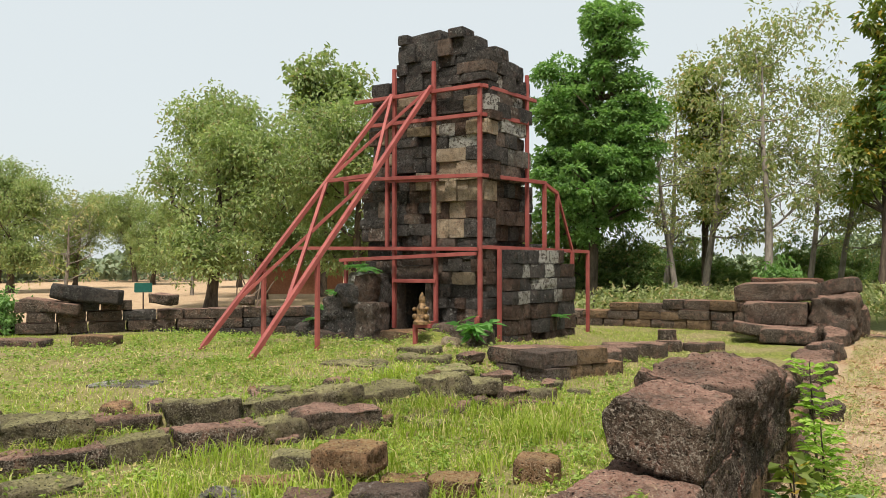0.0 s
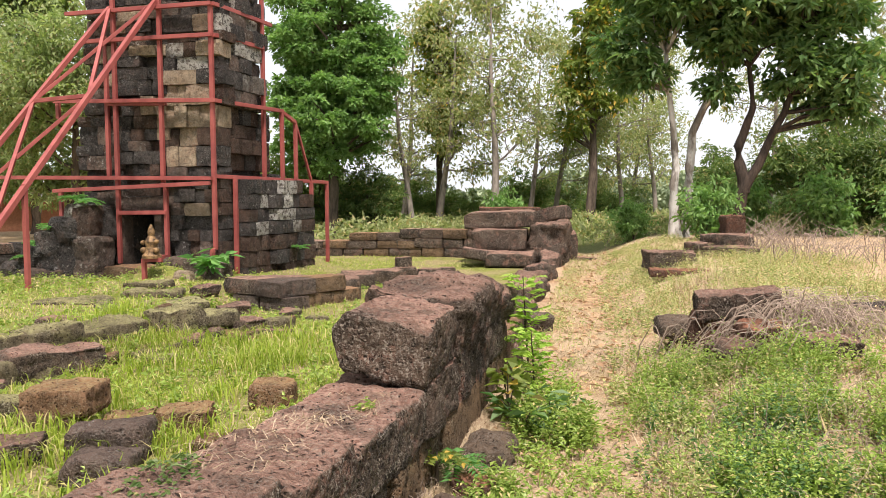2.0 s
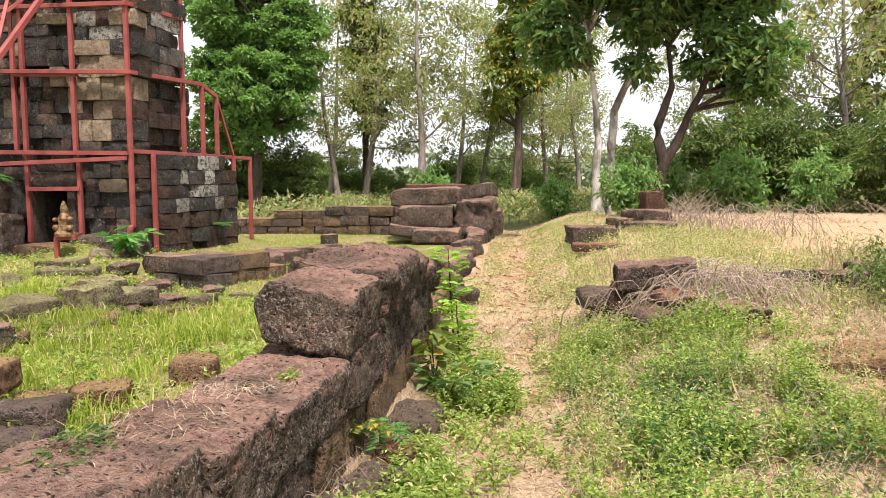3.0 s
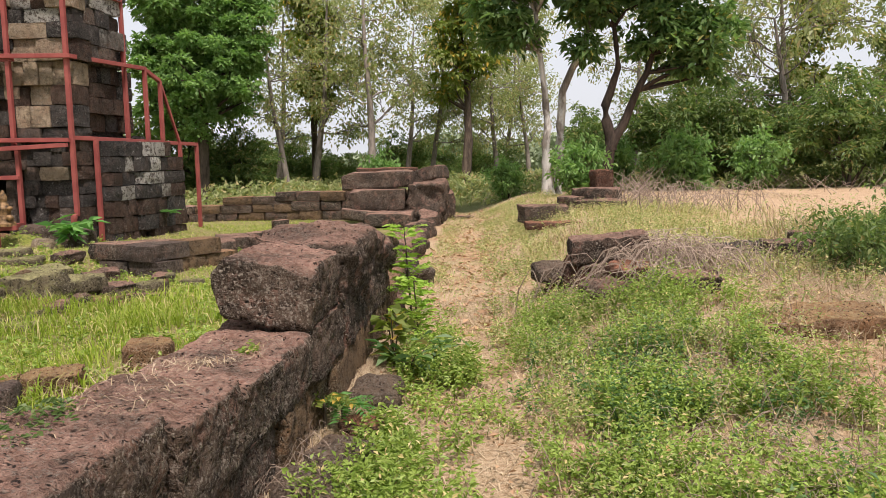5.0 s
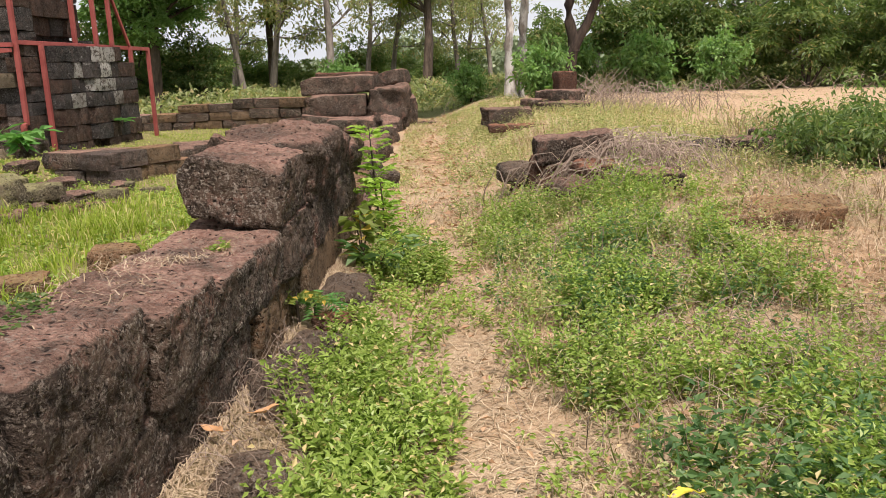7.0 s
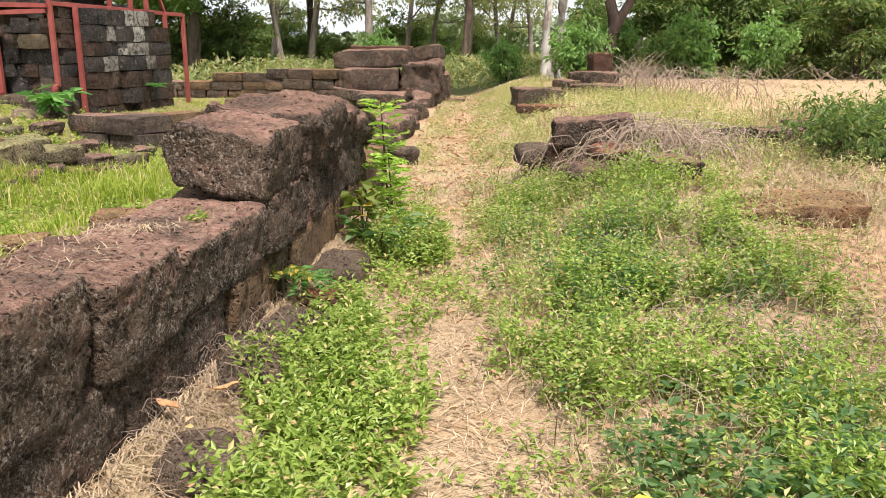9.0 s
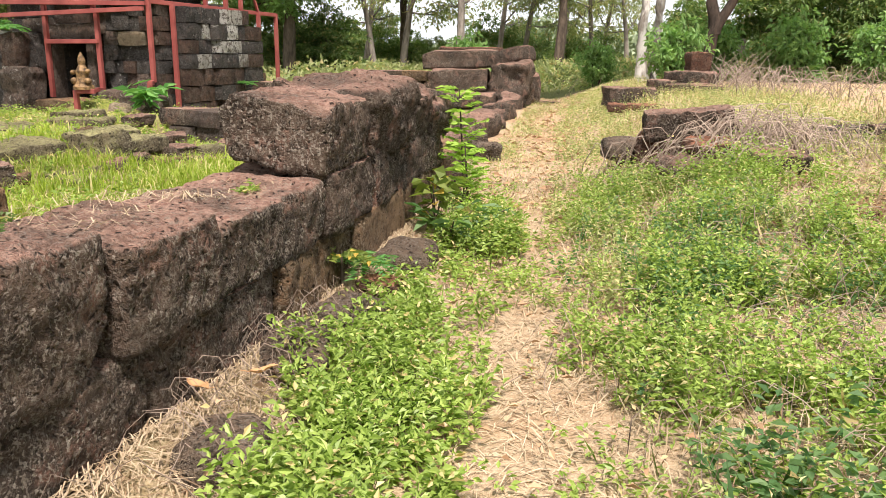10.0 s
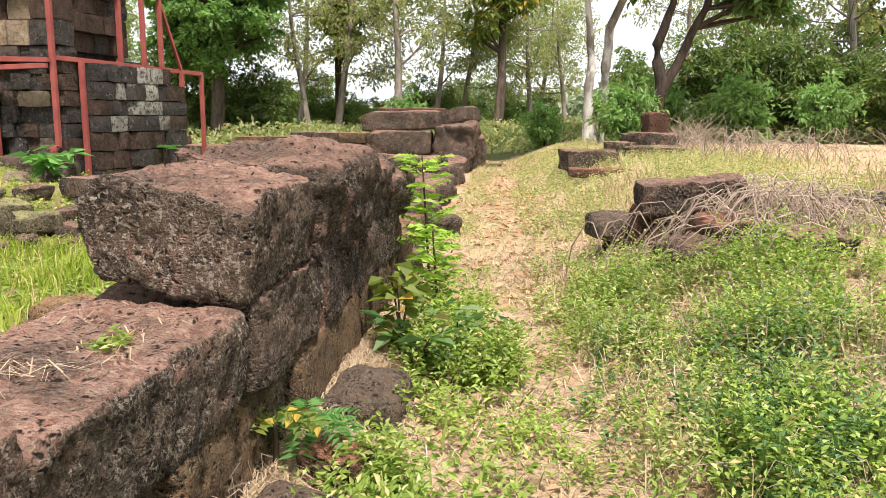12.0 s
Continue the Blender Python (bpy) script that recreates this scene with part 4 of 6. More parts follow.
def build_statue():
    bm = lathe(((0.17, 0), (0.17, 0.05), (0.13, 0.09), (0.10, 0.2), (0.11, 0.3), (0.075, 0.36), (0.055, 0.4), (0.065, 0.46), (0.05, 0.52), (0.015, 0.6)))
    for x, z, w in ((-0.13, 0.14, 0.12), (0.13, 0.14, 0.12), (-0.14, 0.28, 0.08), (0.14, 0.3, 0.08), (0.0, 0.1, 0.2)):
        r = bmesh.ops.create_icosphere(bm, subdivisions=2, radius=0.5)
        bmesh.ops.transform(bm, matrix=Matrix.Translation((x, -0.05, z)) @ Matrix.Diagonal((w, 0.12, w, 1)), verts=r["verts"])
    p = TOWER @ Vector((-0.66, -1.05, 0.61))
    ob = part("gilded_statue", bm, M_GOLD)
    ob.matrix_basis = pose(p.x, p.y, p.z, 0, 0, TA)
    tagged(ob, "small worn gilded statue on a red steel bracket", "statue")


build_statue()


# ---------------------------------------------------------------- foliage helpers
def leaf_cards(centres, dirs, length, width, rng, fold=0.25):
    """Folded pointed leaves: five vertices and two faces on either side of the midrib, as arrays."""
    n = len(centres)
    d = dirs / np.linalg.norm(dirs, axis=1, keepdims=True)
    up = rng.normal(size=(n, 3)) * 0.5 + (0, 0, 1)
    side = np.cross(d, up)
    side /= np.linalg.norm(side, axis=1, keepdims=True) + 1e-9
    nor = np.cross(side, d)
    ln = (length * rng.uniform(0.65, 1.25, n))[:, None]
    wd = (width * rng.uniform(0.7, 1.2, n))[:, None]
    base = centres
    tip = centres + d * ln - nor * ln * 0.15
    mid = centres + d * ln * 0.45
    a = mid + side * wd * 0.5 + nor * wd * fold
    b = mid - side * wd * 0.5 + nor * wd * fold
    v = np.stack([base, a, tip, b], 1).reshape(-1, 3)
    i = np.arange(n)[:, None] * 4
    f = np.concatenate([i + [0, 1, 2], i + [0, 2, 3]])
    return v, f


def tube(bm, pts, radii, seg=7):
    rings = []
    for i, (p, r) in enumerate(zip(pts, radii)):
        d = (pts[min(i + 1, len(pts) - 1)] - pts[max(i - 1, 0)]).normalized()
        q = d.to_track_quat('Z', 'X')
        rings.append([bm.verts.new(p + q @ Vector((r * math.cos(2 * math.pi * k / seg), r * math.sin(2 * math.pi * k / seg), 0))) for k in range(seg)])
    for a, b in zip(rings, rings[1:]):
        for k in range(seg):
            f = bm.faces.new((a[k], a[(k + 1) % seg], b[(k + 1) % seg], b[k]))
            f.smooth = True


def limb(bm, start, direction, length, r0, rnd, tips, depth, wander=0.25, lift=0.15, fork=3):
    pts, p, d = [start], start.copy(), direction.normalized()
    n = 6 if depth > 1 else 4
    for i in range(n):
        d = (d + Vector((rnd.uniform(-1, 1), rnd.uniform(-1, 1), rnd.uniform(-1, 1) + lift)) * wander).normalized()
        p = p + d * (length / n)
        pts.append(p.copy())
    tube(bm, pts, [r0 * (1 - 0.65 * i / n) for i in range(n + 1)], 7 if r0 > 0.05 else 4)
    tips.append((p, depth))
    if depth > 0:
        for k in range(fork):
            j = rnd.randint(n // 2, n)
            side = Vector((rnd.uniform(-1, 1), rnd.uniform(-1, 1), rnd.uniform(-0.1, 0.7)))
            limb(bm, pts[j], (d * 0.7 + side).normalized(), length * rnd.uniform(0.5, 0.75), r0 * 0.5, rnd, tips, depth - 1, wander, lift, fork)
    for q in pts[n // 2:-1]:
        tips.append((q, depth))


def make_tree(name, label, m, tall, trunk_r, crown, leaf, leaf_len, count, bark, leaf_mat_, seed_, stems=1, crown_base=0.35, clump=0.55, droop=0.0, bare=False, spread=1.0, group="", splay=0.16):
    """A tree: tapering stem or stems with limbs, and a crown of many separate leaves gathered in clumps."""
    rnd, rng = random.Random(seed_), np.random.default_rng(seed_)
    top = thing(name, m, label, "tree", group)
    bm = bmesh.new()
    tips = []
    for s in range(stems):
        a = 2 * math.pi * s / max(stems, 1) + rnd.random()
        p = Vector((0.12 * math.cos(a), 0.12 * math.sin(a), -0.1)) if stems > 1 else Vector((0, 0, -0.1))
        d = Vector((splay * math.cos(a), splay * math.sin(a), 1)) if stems > 1 else Vector((rnd.uniform(-0.05, 0.05), rnd.uniform(-0.05, 0.05), 1))
        pts, q = [p], p.copy()
        n = 9
        for i in range(n):
            d = (d + Vector((rnd.uniform(-1, 1), rnd.uniform(-1, 1), 0.35)) * 0.07).normalized()
            q = q + d * (tall * 0.85 / n)
            pts.append(q.copy())
        tube(bm, pts, [trunk_r * (1.25 if i == 0 else 1 - 0.8 * i / n) for i in range(n + 1)], 9)
        tips.append((pts[-1], 1))
        for i in range(2, n + 1):
            zz = pts[i].z / tall
            if zz < crown_base * 0.8:
                continue
            for k in range(2 if i < n else 3):
                ang = rnd.uniform(0, 2 * math.pi)
                reach = crown * (0.55 + 0.45 * math.sin(math.pi * min(1, max(0.05, (zz - crown_base) / (1 - crown_base))))) * rnd.uniform(0.6, 1.0)
                limb(bm, pts[i], Vector((math.cos(ang), math.sin(ang), rnd.uniform(0.15, 0.75) / spread)), reach * 0.75, trunk_r * 0.34 * (1.15 - zz), rnd, tips, 2 if bare else 1, 0.22, 0.12, 3)
    part("trunk", bm, bark, top)
    pos = np.array([tuple(p) for p, d in tips if p.z > tall * crown_base * 0.75])
    pos = pos[rng.integers(0, len(pos), max(40, count // 26))]
    pos = pos + rng.normal(size=pos.shape) * clump * 0.55
    pick = rng.integers(0, len(pos), count)
    ball = rng.normal(size=(count, 3))
    ball /= np.linalg.norm(ball, axis=1, keepdims=True)
    cen = pos[pick] + ball * (rng.uniform(0.2, 1, (count, 1)) ** 0.5) * clump * (0.8, 0.8, 0.5) * rng.uniform(0.5, 1.1, (len(pos), 1))[pick]
    dirs = ball * 0.8 + rng.normal(size=(count, 3)) * 0.5 + (0, 0, -0.35 - droop)
    v, f = leaf_cards(cen, dirs, leaf_len, leaf, rng)
    array_mesh("crown", v, f, leaf_mat_, top)
    return top


def at(x, y, turn=0.0):
    return pose(x, y, ground_z(x, y), 0, 0, turn)


def clump_tree(name, label, m, stems, lobes, clumps, per, size, leaf_len, leaf_w, bark, mat, seed_, r0=0.16, hang=0.5):
    """A tree with stems given as lines, limbs to its leaf clumps, and a crown of lobes: each clump is a loose dome of hanging leaves."""
    rnd, rng = random.Random(seed_), np.random.default_rng(seed_)
    top = thing(name, m, label, "tree")
    bm = bmesh.new()
    nodes = []
    for k, line in enumerate(stems):
        pts = [Vector(p) for p in line]
        fine = [pts[0]]
        for a, b in zip(pts, pts[1:]):
            for t in (0.33, 0.67, 1.0):
                fine.append(a.lerp(b, t) + Vector((rnd.uniform(-1, 1), rnd.uniform(-1, 1), 0)) * r0 * 0.25)
        n = len(fine) - 1
        tube(bm, fine, [r0 * (1.3 if i == 0 and k == 0 else 1 - 0.75 * i / n) for i in range(n + 1)], 9)
        nodes += fine[n // 3:]
    vol = np.array([l[3] * l[4] * l[5] for l in lobes]) ** 0.8
    pick = rng.choice(len(lobes), clumps, p=vol / vol.sum())
    lob = np.array(lobes)[pick]
    ball = rng.normal(size=(clumps, 3))
    ball /= np.linalg.norm(ball, axis=1, keepdims=True)
    cen = lob[:, :3] + ball * lob[:, 3:] * (rng.uniform(0, 1, (clumps, 1)) ** 0.45)
    cen[:, 2] = np.maximum(cen[:, 2], 0.15)
    for c in cen[::3]:
        goal = Vector(c)
        start = min(nodes, key=lambda q: (q - goal).length + 2.0 * max(0, q.z - goal.z + 0.3))
        bend = start.lerp(goal, 0.5) + Vector((rnd.uniform(-1, 1), rnd.uniform(-1, 1), rnd.uniform(0, 1))) * 0.12 * (goal - start).length
        tube(bm, [start, start.lerp(bend, 0.6), bend, bend.lerp(goal, 0.6), goal], [r0 * f for f in (0.30, 0.24, 0.17, 0.11, 0.05)], 5)
    part("trunk", bm, bark, top)
    idx = np.repeat(np.arange(clumps), per)
    n = len(idx)
    ball = rng.normal(size=(n, 3))
    ball /= np.linalg.norm(ball, axis=1, keepdims=True)
    ball[:, 2] = np.where(rng.uniform(0, 1, n) < 0.7, np.abs(ball[:, 2]), ball[:, 2])
    rad = size * rng.uniform(0.6, 1.25, clumps)[idx][:, None]
    pos = cen[idx] + ball * rad * (1.0, 1.0, 0.6) * rng.uniform(0.25, 1, (n, 1)) ** 0.5
    v, f = leaf_cards(pos, ball * (0.9, 0.9, 0.5) + rng.normal(size=(n, 3)) * 0.35 + (0, 0, -hang), leaf_len, leaf_w, rng)
    array_mesh("crown", v, f, mat, top)
    return top


# trees seen singly behind the ruin, then the belt of wood behind them
big_tree = clump_tree("broadleaf_tree", "tall dense bright-green tree behind the tower", at(-8.0, 30.3), [((0, 0, -0.1), (0.1, 0, 3), (0.2, 0.1, 6.5), (0.5, 0, 10.6))],
                      [(0.1, 0, 5.0, 2.1, 2.1, 2.7), (-0.9, -0.2, 7.7, 1.4, 1.4, 1.7), (0.7, 0, 9.7, 1.1, 1.1, 1.8), (1.5, 0.1, 6.6, 1.1, 1.1, 2.1), (-1.2, 0, 4.6, 1.2, 1.2, 2.0)], 560, 115, 0.40, 0.19, 0.105, M_BARK, M_LEAF_BRIGHT, 3, 0.26, 0.25)
thin_tree = make_tree("open_crowned_tree", "thin-crowned grey tree with olive leaves and twigs", at(-4.6, 35.2), 10.2, 0.17, 3.2, 0.10, 0.19, 5000, M_BARK_GREY, M_LEAF_OLIVE, 5, crown_base=0.28, clump=0.75, bare=True)
pale_tree = clump_tree("twin_stem_tree", "twin-stemmed tree with pale blotched bark and large leaves", at(3.35, 23.0), [((0, 0, -0.1), (-0.05, 0, 1.4), (-0.1, 0, 2.8), (-0.4, 0, 5.9)), ((0.3, 0.15, -0.1), (0.36, 0.1, 1.4), (0.42, 0.1, 2.8), (1.15, 0, 4.6), (1.4, 0, 6.4))],
                       [(-1.1, 0, 4.8, 0.95, 1.0, 1.1), (0.1, 0, 6.6, 1.9, 1.7, 1.3), (1.3, 0, 5.3, 0.9, 0.9, 0.8), (0.9, -0.3, 4.0, 0.4, 0.4, 0.55), (0.4, 0, 8.0, 1.6, 1.6, 1.0)], 340, 42, 0.36, 0.27, 0.125, M_BARK_PALE, M_LEAF_MID, 8, 0.17, 0.4)
dark_tree = clump_tree("forked_tree", "dark forked tree with drooping large leaves", at(4.75, 22.7), [((0, 0, -0.1), (0.25, 0, 1.2), (0.75, 0, 2.3), (1.4, 0, 3.7), (1.8, 0, 5.4)), ((0.25, 0, 1.2), (0.1, 0, 2.4), (0.45, 0, 3.4), (0.2, 0, 5.0))],
                       [(2.2, 0, 4.3, 1.6, 1.2, 1.0), (2.7, -0.2, 3.3, 0.8, 0.6, 0.45), (1.2, 0, 6.0, 2.1, 1.7, 1.1), (-0.3, 0, 5.2, 0.8, 0.8, 0.8), (0.8, 0, 7.4, 1.6, 1.5, 0.9)], 340, 42, 0.36, 0.27, 0.125, M_BARK_DARK, M_LEAF_MID, 13, 0.17, 0.4)
slim_tree = clump_tree("slim_tree", "slim dark-stemmed tree with yellowing leaves", at(1.9, 34.6), [((0, 0, -0.1), (0.1, 0, 3.5), (-0.1, 0.1, 7), (0.3, 0, 11.0))],
                       [(-0.5, 0, 6.2, 1.2, 1.2, 2.0), (0.5, 0, 8.7, 1.5, 1.4, 1.9), (-0.9, 0, 4.2, 0.5, 0.5, 0.5), (0.2, 0, 10.8, 1.0, 1.0, 1.2), (1.0, 0, 5.4, 0.6, 0.6, 0.5)], 95, 55, 0.5, 0.30, 0.15, M_BARK, M_LEAF_YELLOW, 21, 0.23, 0.6)
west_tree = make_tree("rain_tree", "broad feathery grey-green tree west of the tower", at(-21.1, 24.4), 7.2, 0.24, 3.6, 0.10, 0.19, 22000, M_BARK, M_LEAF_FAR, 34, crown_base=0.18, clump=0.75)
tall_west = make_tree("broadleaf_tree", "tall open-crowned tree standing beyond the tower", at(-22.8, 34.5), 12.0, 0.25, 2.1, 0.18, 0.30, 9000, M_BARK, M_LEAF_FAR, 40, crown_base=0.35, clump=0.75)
scrub = clump_tree("thicket_shrub", "rounded green thicket shrub at the edge of the wood", at(8.4, 27.0), [((0, 0, -0.1), (0.2, 0, 1.2), (0.6, 0.2, 3.0)), ((0, 0.1, -0.1), (-0.5, 0, 1.3), (-1.0, 0, 2.6)), ((0.1, 0, -0.1), (0.7, -0.3, 1.0), (1.5, -0.4, 2.0))],
                   [(0, 0, 1.3, 1.9, 1.7, 1.3), (0.7, 0.2, 2.9, 1.1, 1.1, 0.9), (-1.1, 0, 2.3, 0.9, 0.9, 0.8), (1.6, -0.3, 1.5, 0.8, 0.8, 0.9)], 130, 75, 0.42, 0.20, 0.075, M_BARK, M_LEAF_SCRUB, 51, 0.06, 0.4)
low_bush = make_tree("low_bush", "low bright-green bush under the pale tree", at(4.0, 21.8), 1.3, 0.02, 0.6, 0.08, 0.16, 2200, M_BARK, M_LEAF_BRIGHT, 55, stems=4, crown_base=0.05, clump=0.28)
bank_shrub = make_tree("bank_shrub", "straggling dry-green shrub on the bank", at(3.85, 8.75), 0.42, 0.008, 0.42, 0.035, 0.075, 1900, M_BARK, M_LEAF_SCRUB, 71, stems=5, crown_base=0.05, clump=0.2, splay=0.5)
bare_tree = make_tree("bare_grey_tree", "nearly leafless pale grey twiggy tree", at(-35.4, 29.7), 4.6, 0.12, 2.6, 0.1, 0.2, 900, M_BARK_GREY, M_LEAF_OLIVE, 60, crown_base=0.2, clump=0.7, bare=True)

for src, places in (
    (thin_tree, ((-2.0, 32.6, 70, 1.08), (-6.4, 36.8, 30, 0.95), (-5.4, 33.6, 160, 0.85), (0.4, 37.5, 330, 0.85), (5.4, 40.0, 100, 0.8), (8.6, 33.5, 15, 0.85), (3.7, 38.5, 200, 0.85), (2.7, 45.0, 40, 0.9), (5.0, 47.0, 280, 0.95), (-0.7, 39.3, 20, 0.9), (13.9, 30.0, 140, 1.0), (17.0, 31.0, 300, 1.05), (10.6, 32.0, 50, 0.9))),
    (slim_tree, ((-4.7, 37.1, 120, 0.9), (16.0, 34.0, 10, 0.8))),
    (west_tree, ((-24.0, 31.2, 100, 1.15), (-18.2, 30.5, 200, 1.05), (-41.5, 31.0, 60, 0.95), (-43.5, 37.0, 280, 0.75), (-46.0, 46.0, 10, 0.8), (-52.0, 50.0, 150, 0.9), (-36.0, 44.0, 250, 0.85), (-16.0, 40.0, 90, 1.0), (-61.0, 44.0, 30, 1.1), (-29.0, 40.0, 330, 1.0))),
    (scrub, ((5.9, 29.5, 80, 0.8), (10.4, 26.2, 170, 0.85), (12.6, 24.4, 30, 0.95), (9.6, 30.0, 250, 0.95), (15.0, 22.5, 310, 0.95), (3.9, 40.0, 20, 0.6), (-1.0, 41.0, 140, 0.8), (3.0, 46.0, 80, 0.7), (1.0, 50.0, 200, 0.8), (-3.4, 36.6, 310, 0.5), (-6.0, 38.0, 200, 0.6), (16.5, 26.0, 100, 1.15), (12.8, 30.0, 330, 1.05), (18.0, 20.0, 10, 1.0), (-11.0, 40.0, 90, 0.6), (7.0, 34.0, 40, 0.8), (-7.0, 43.0, 10, 0.9), (-4.6, 40.0, 120, 0.6), (-2.4, 43.5, 240, 0.6), (-9.5, 36.0, 70, 0.7), (-9.6, 33.0, 10, 1.1), (-6.9, 32.5, 130, 0.8))),
    (low_bush, ((2.3, 24.5, 100, 0.8), (-1.5, 30.0, 40, 1.2), (5.6, 25.0, 200, 1.1), (7.6, 24.2, 20, 1.2), (9.4, 23.4, 250, 1.1), (-15.6, 12.1, 30, 0.6))),
    (bank_shrub, ((4.3, 8.6, 90, 1.0), (4.75, 8.9, 200, 1.1), (4.4, 9.3, 300, 1.0), (5.2, 8.6, 30, 1.2))),
    (tall_west, ((20.0, 33.0, 100, 0.9),)),
    (bare_tree, ((-30.0, 33.0, 80, 0.9), (12.6, 28.4, 200, 1.5))),
):
    for x, yy, turn, size in places:
        c = copy_thing(src, at(x, yy, turn))
        c.scale = (size, size, size)


# distant woods, past counting; their haze is only the pale leaf colour
def far_wood():
    rng = np.random.default_rng(9)
    n = 52000
    ang = rng.uniform(-1.35, 1.1, n)
    dist = rng.uniform(75, 120, n)
    tall = 3.0 + 2.2 * np.sin(ang * 9) + 1.6 * np.sin(ang * 23 + 1) + 1.2 * np.sin(ang * 47)
    tall = np.where(ang > -0.3, tall * 0.45 + 1.6, tall * 0.7 + 1.5)
    z = rng.uniform(0, 1, n) ** 0.8 * tall * rng.uniform(0.75, 1.1, n)
    cen = np.stack([np.sin(ang) * dist, np.cos(ang) * dist, z], 1)
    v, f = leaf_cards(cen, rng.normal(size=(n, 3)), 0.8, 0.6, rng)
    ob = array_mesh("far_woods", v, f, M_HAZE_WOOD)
    tagged(ob, "hazy grey-green belt of distant woods", "woods", kind="stuff")


far_wood()


# ---------------------------------------------------------------- grass, weeds and straw
def strewn(n, x0, x1, y0, y1, keep, rng):
    x, y = rng.uniform(x0, x1, n), rng.uniform(y0, y1, n)
    ok = rng.uniform(0, 1, n) < keep(x, y)
    return x[ok], y[ok]


def patchy(x, y, k=0.0):
    return 0.5 + 0.28 * np.sin(1.3 * x + 0.7 * y + k) * np.sin(1.1 * y - 0.8 * x + 2 * k) + 0.24 * np.sin(3.7 * x - 2.1 * y + 3 * k) * np.sin(2.9 * y + 1.7 * x)


def clumps(x, y):
    c = np.sin(4.3 * x + 1.7 * y + 0.6) * np.sin(3.9 * y - 2.2 * x) + 0.7 * np.sin(9.1 * x - 3.7 * y) * np.sin(8.3 * y + 4.4 * x + 1.0)
    return np.clip(0.5 + 0.85 * c, 0, 1)


def edge_x(y):
    return np.where(y < 5.6, -1.2 + 0.15 * (y - 4.2), np.where(y < 8.3, -0.95 + 0.10 * (y - 5.6), -0.68 + 0.077 * (y - 8.3)))


def blades(name, label, x, y, tall, wide, lean, mat, rng, base=None):
    """Bent blades of grass or straw, each of a quad and a tip."""
    n = len(x)
    z = height(x, y) if base is None else base
    a = rng.uniform(0, 2 * math.pi, n)
    tall = tall * rng.uniform(0.5, 1.25, n)
    lean = lean * rng.uniform(0.5, 1.3, n)
    dx, dy = np.cos(a), np.sin(a)
    w = wide * rng.uniform(0.6, 1.3, n)
    root = np.stack([x, y, z - 0.01], 1)
    sid = np.stack([-dy, dx, 0 * dx], 1) * w[:, None] / 2
    out = np.stack([dx, dy, 0 * dx], 1)
    mid = root + out * (lean * tall * 0.35)[:, None] + np.array((0, 0, 1)) * (tall * 0.6 * np.sqrt(np.clip(1 - 0.3 * lean, 0.05, 1)))[:, None]
    tip = root + out * (lean * tall)[:, None] + np.array((0, 0, 1)) * (tall * np.clip(1 - 0.55 * lean, 0.03, 1))[:, None]
    v = np.stack([root - sid, root + sid, mid + sid * 0.8, mid - sid * 0.8, tip], 1).reshape(-1, 3)
    i = np.arange(n)[:, None] * 5
    f = np.concatenate([i + [0, 1, 2], i + [0, 2, 3], i + [3, 2, 4]])
    ob = array_mesh(name, v, f, mat)
    return tagged(ob, label, "grass", kind="stuff")


def weeds(name, label, x, y, tall, leaf_len, leaf_w, per, mat, rng, spread=0.5):
    """Leafy weeds: leaves in whorls up short stems."""
    n = len(x)
    z = height(x, y)
    tall = tall * rng.uniform(0.45, 1.3, n)
    idx = np.repeat(np.arange(n), per)
    t = np.tile(np.linspace(0.2, 1.0, per), n) + rng.uniform(-0.08, 0.08, n * per)
    a = rng.uniform(0, 2 * math.pi, n * per)
    lean = rng.normal(size=(n, 2)) * 0.3
    cx = x[idx] + lean[idx, 0] * tall[idx] * t + np.cos(a) * 0.02
    cy = y[idx] + lean[idx, 1] * tall[idx] * t + np.sin(a) * 0.02
    cz = z[idx] + tall[idx] * t
    d = np.stack([np.cos(a), np.sin(a), rng.uniform(-0.2, spread, n * per) + 0.5 * (t > 0.85)], 1)
    size = np.where(t > 0.8, 0.8, 1.0)
    v, f = leaf_cards(np.stack([cx, cy, cz], 1), d, leaf_len * size, leaf_w * size, rng)
    stem = np.stack([lean[:, 0], lean[:, 1], np.ones(n)], 1)
    sv, sf = leaf_cards(np.stack([x, y, z - 0.01], 1), stem, tall * 0.72, 0.0035, rng, 0.3)
    ob = array_mesh(name, np.concatenate([v, sv]), np.concatenate([f, sf + len(v)]), mat)
    return tagged(ob, label, "weeds", kind="stuff")


M_LITTER = leaf_mat("leaf_litter", (0.38, 0.22, 0.12), (0.60, 0.41, 0.25), None, 0.9, 0.1, 0.8)


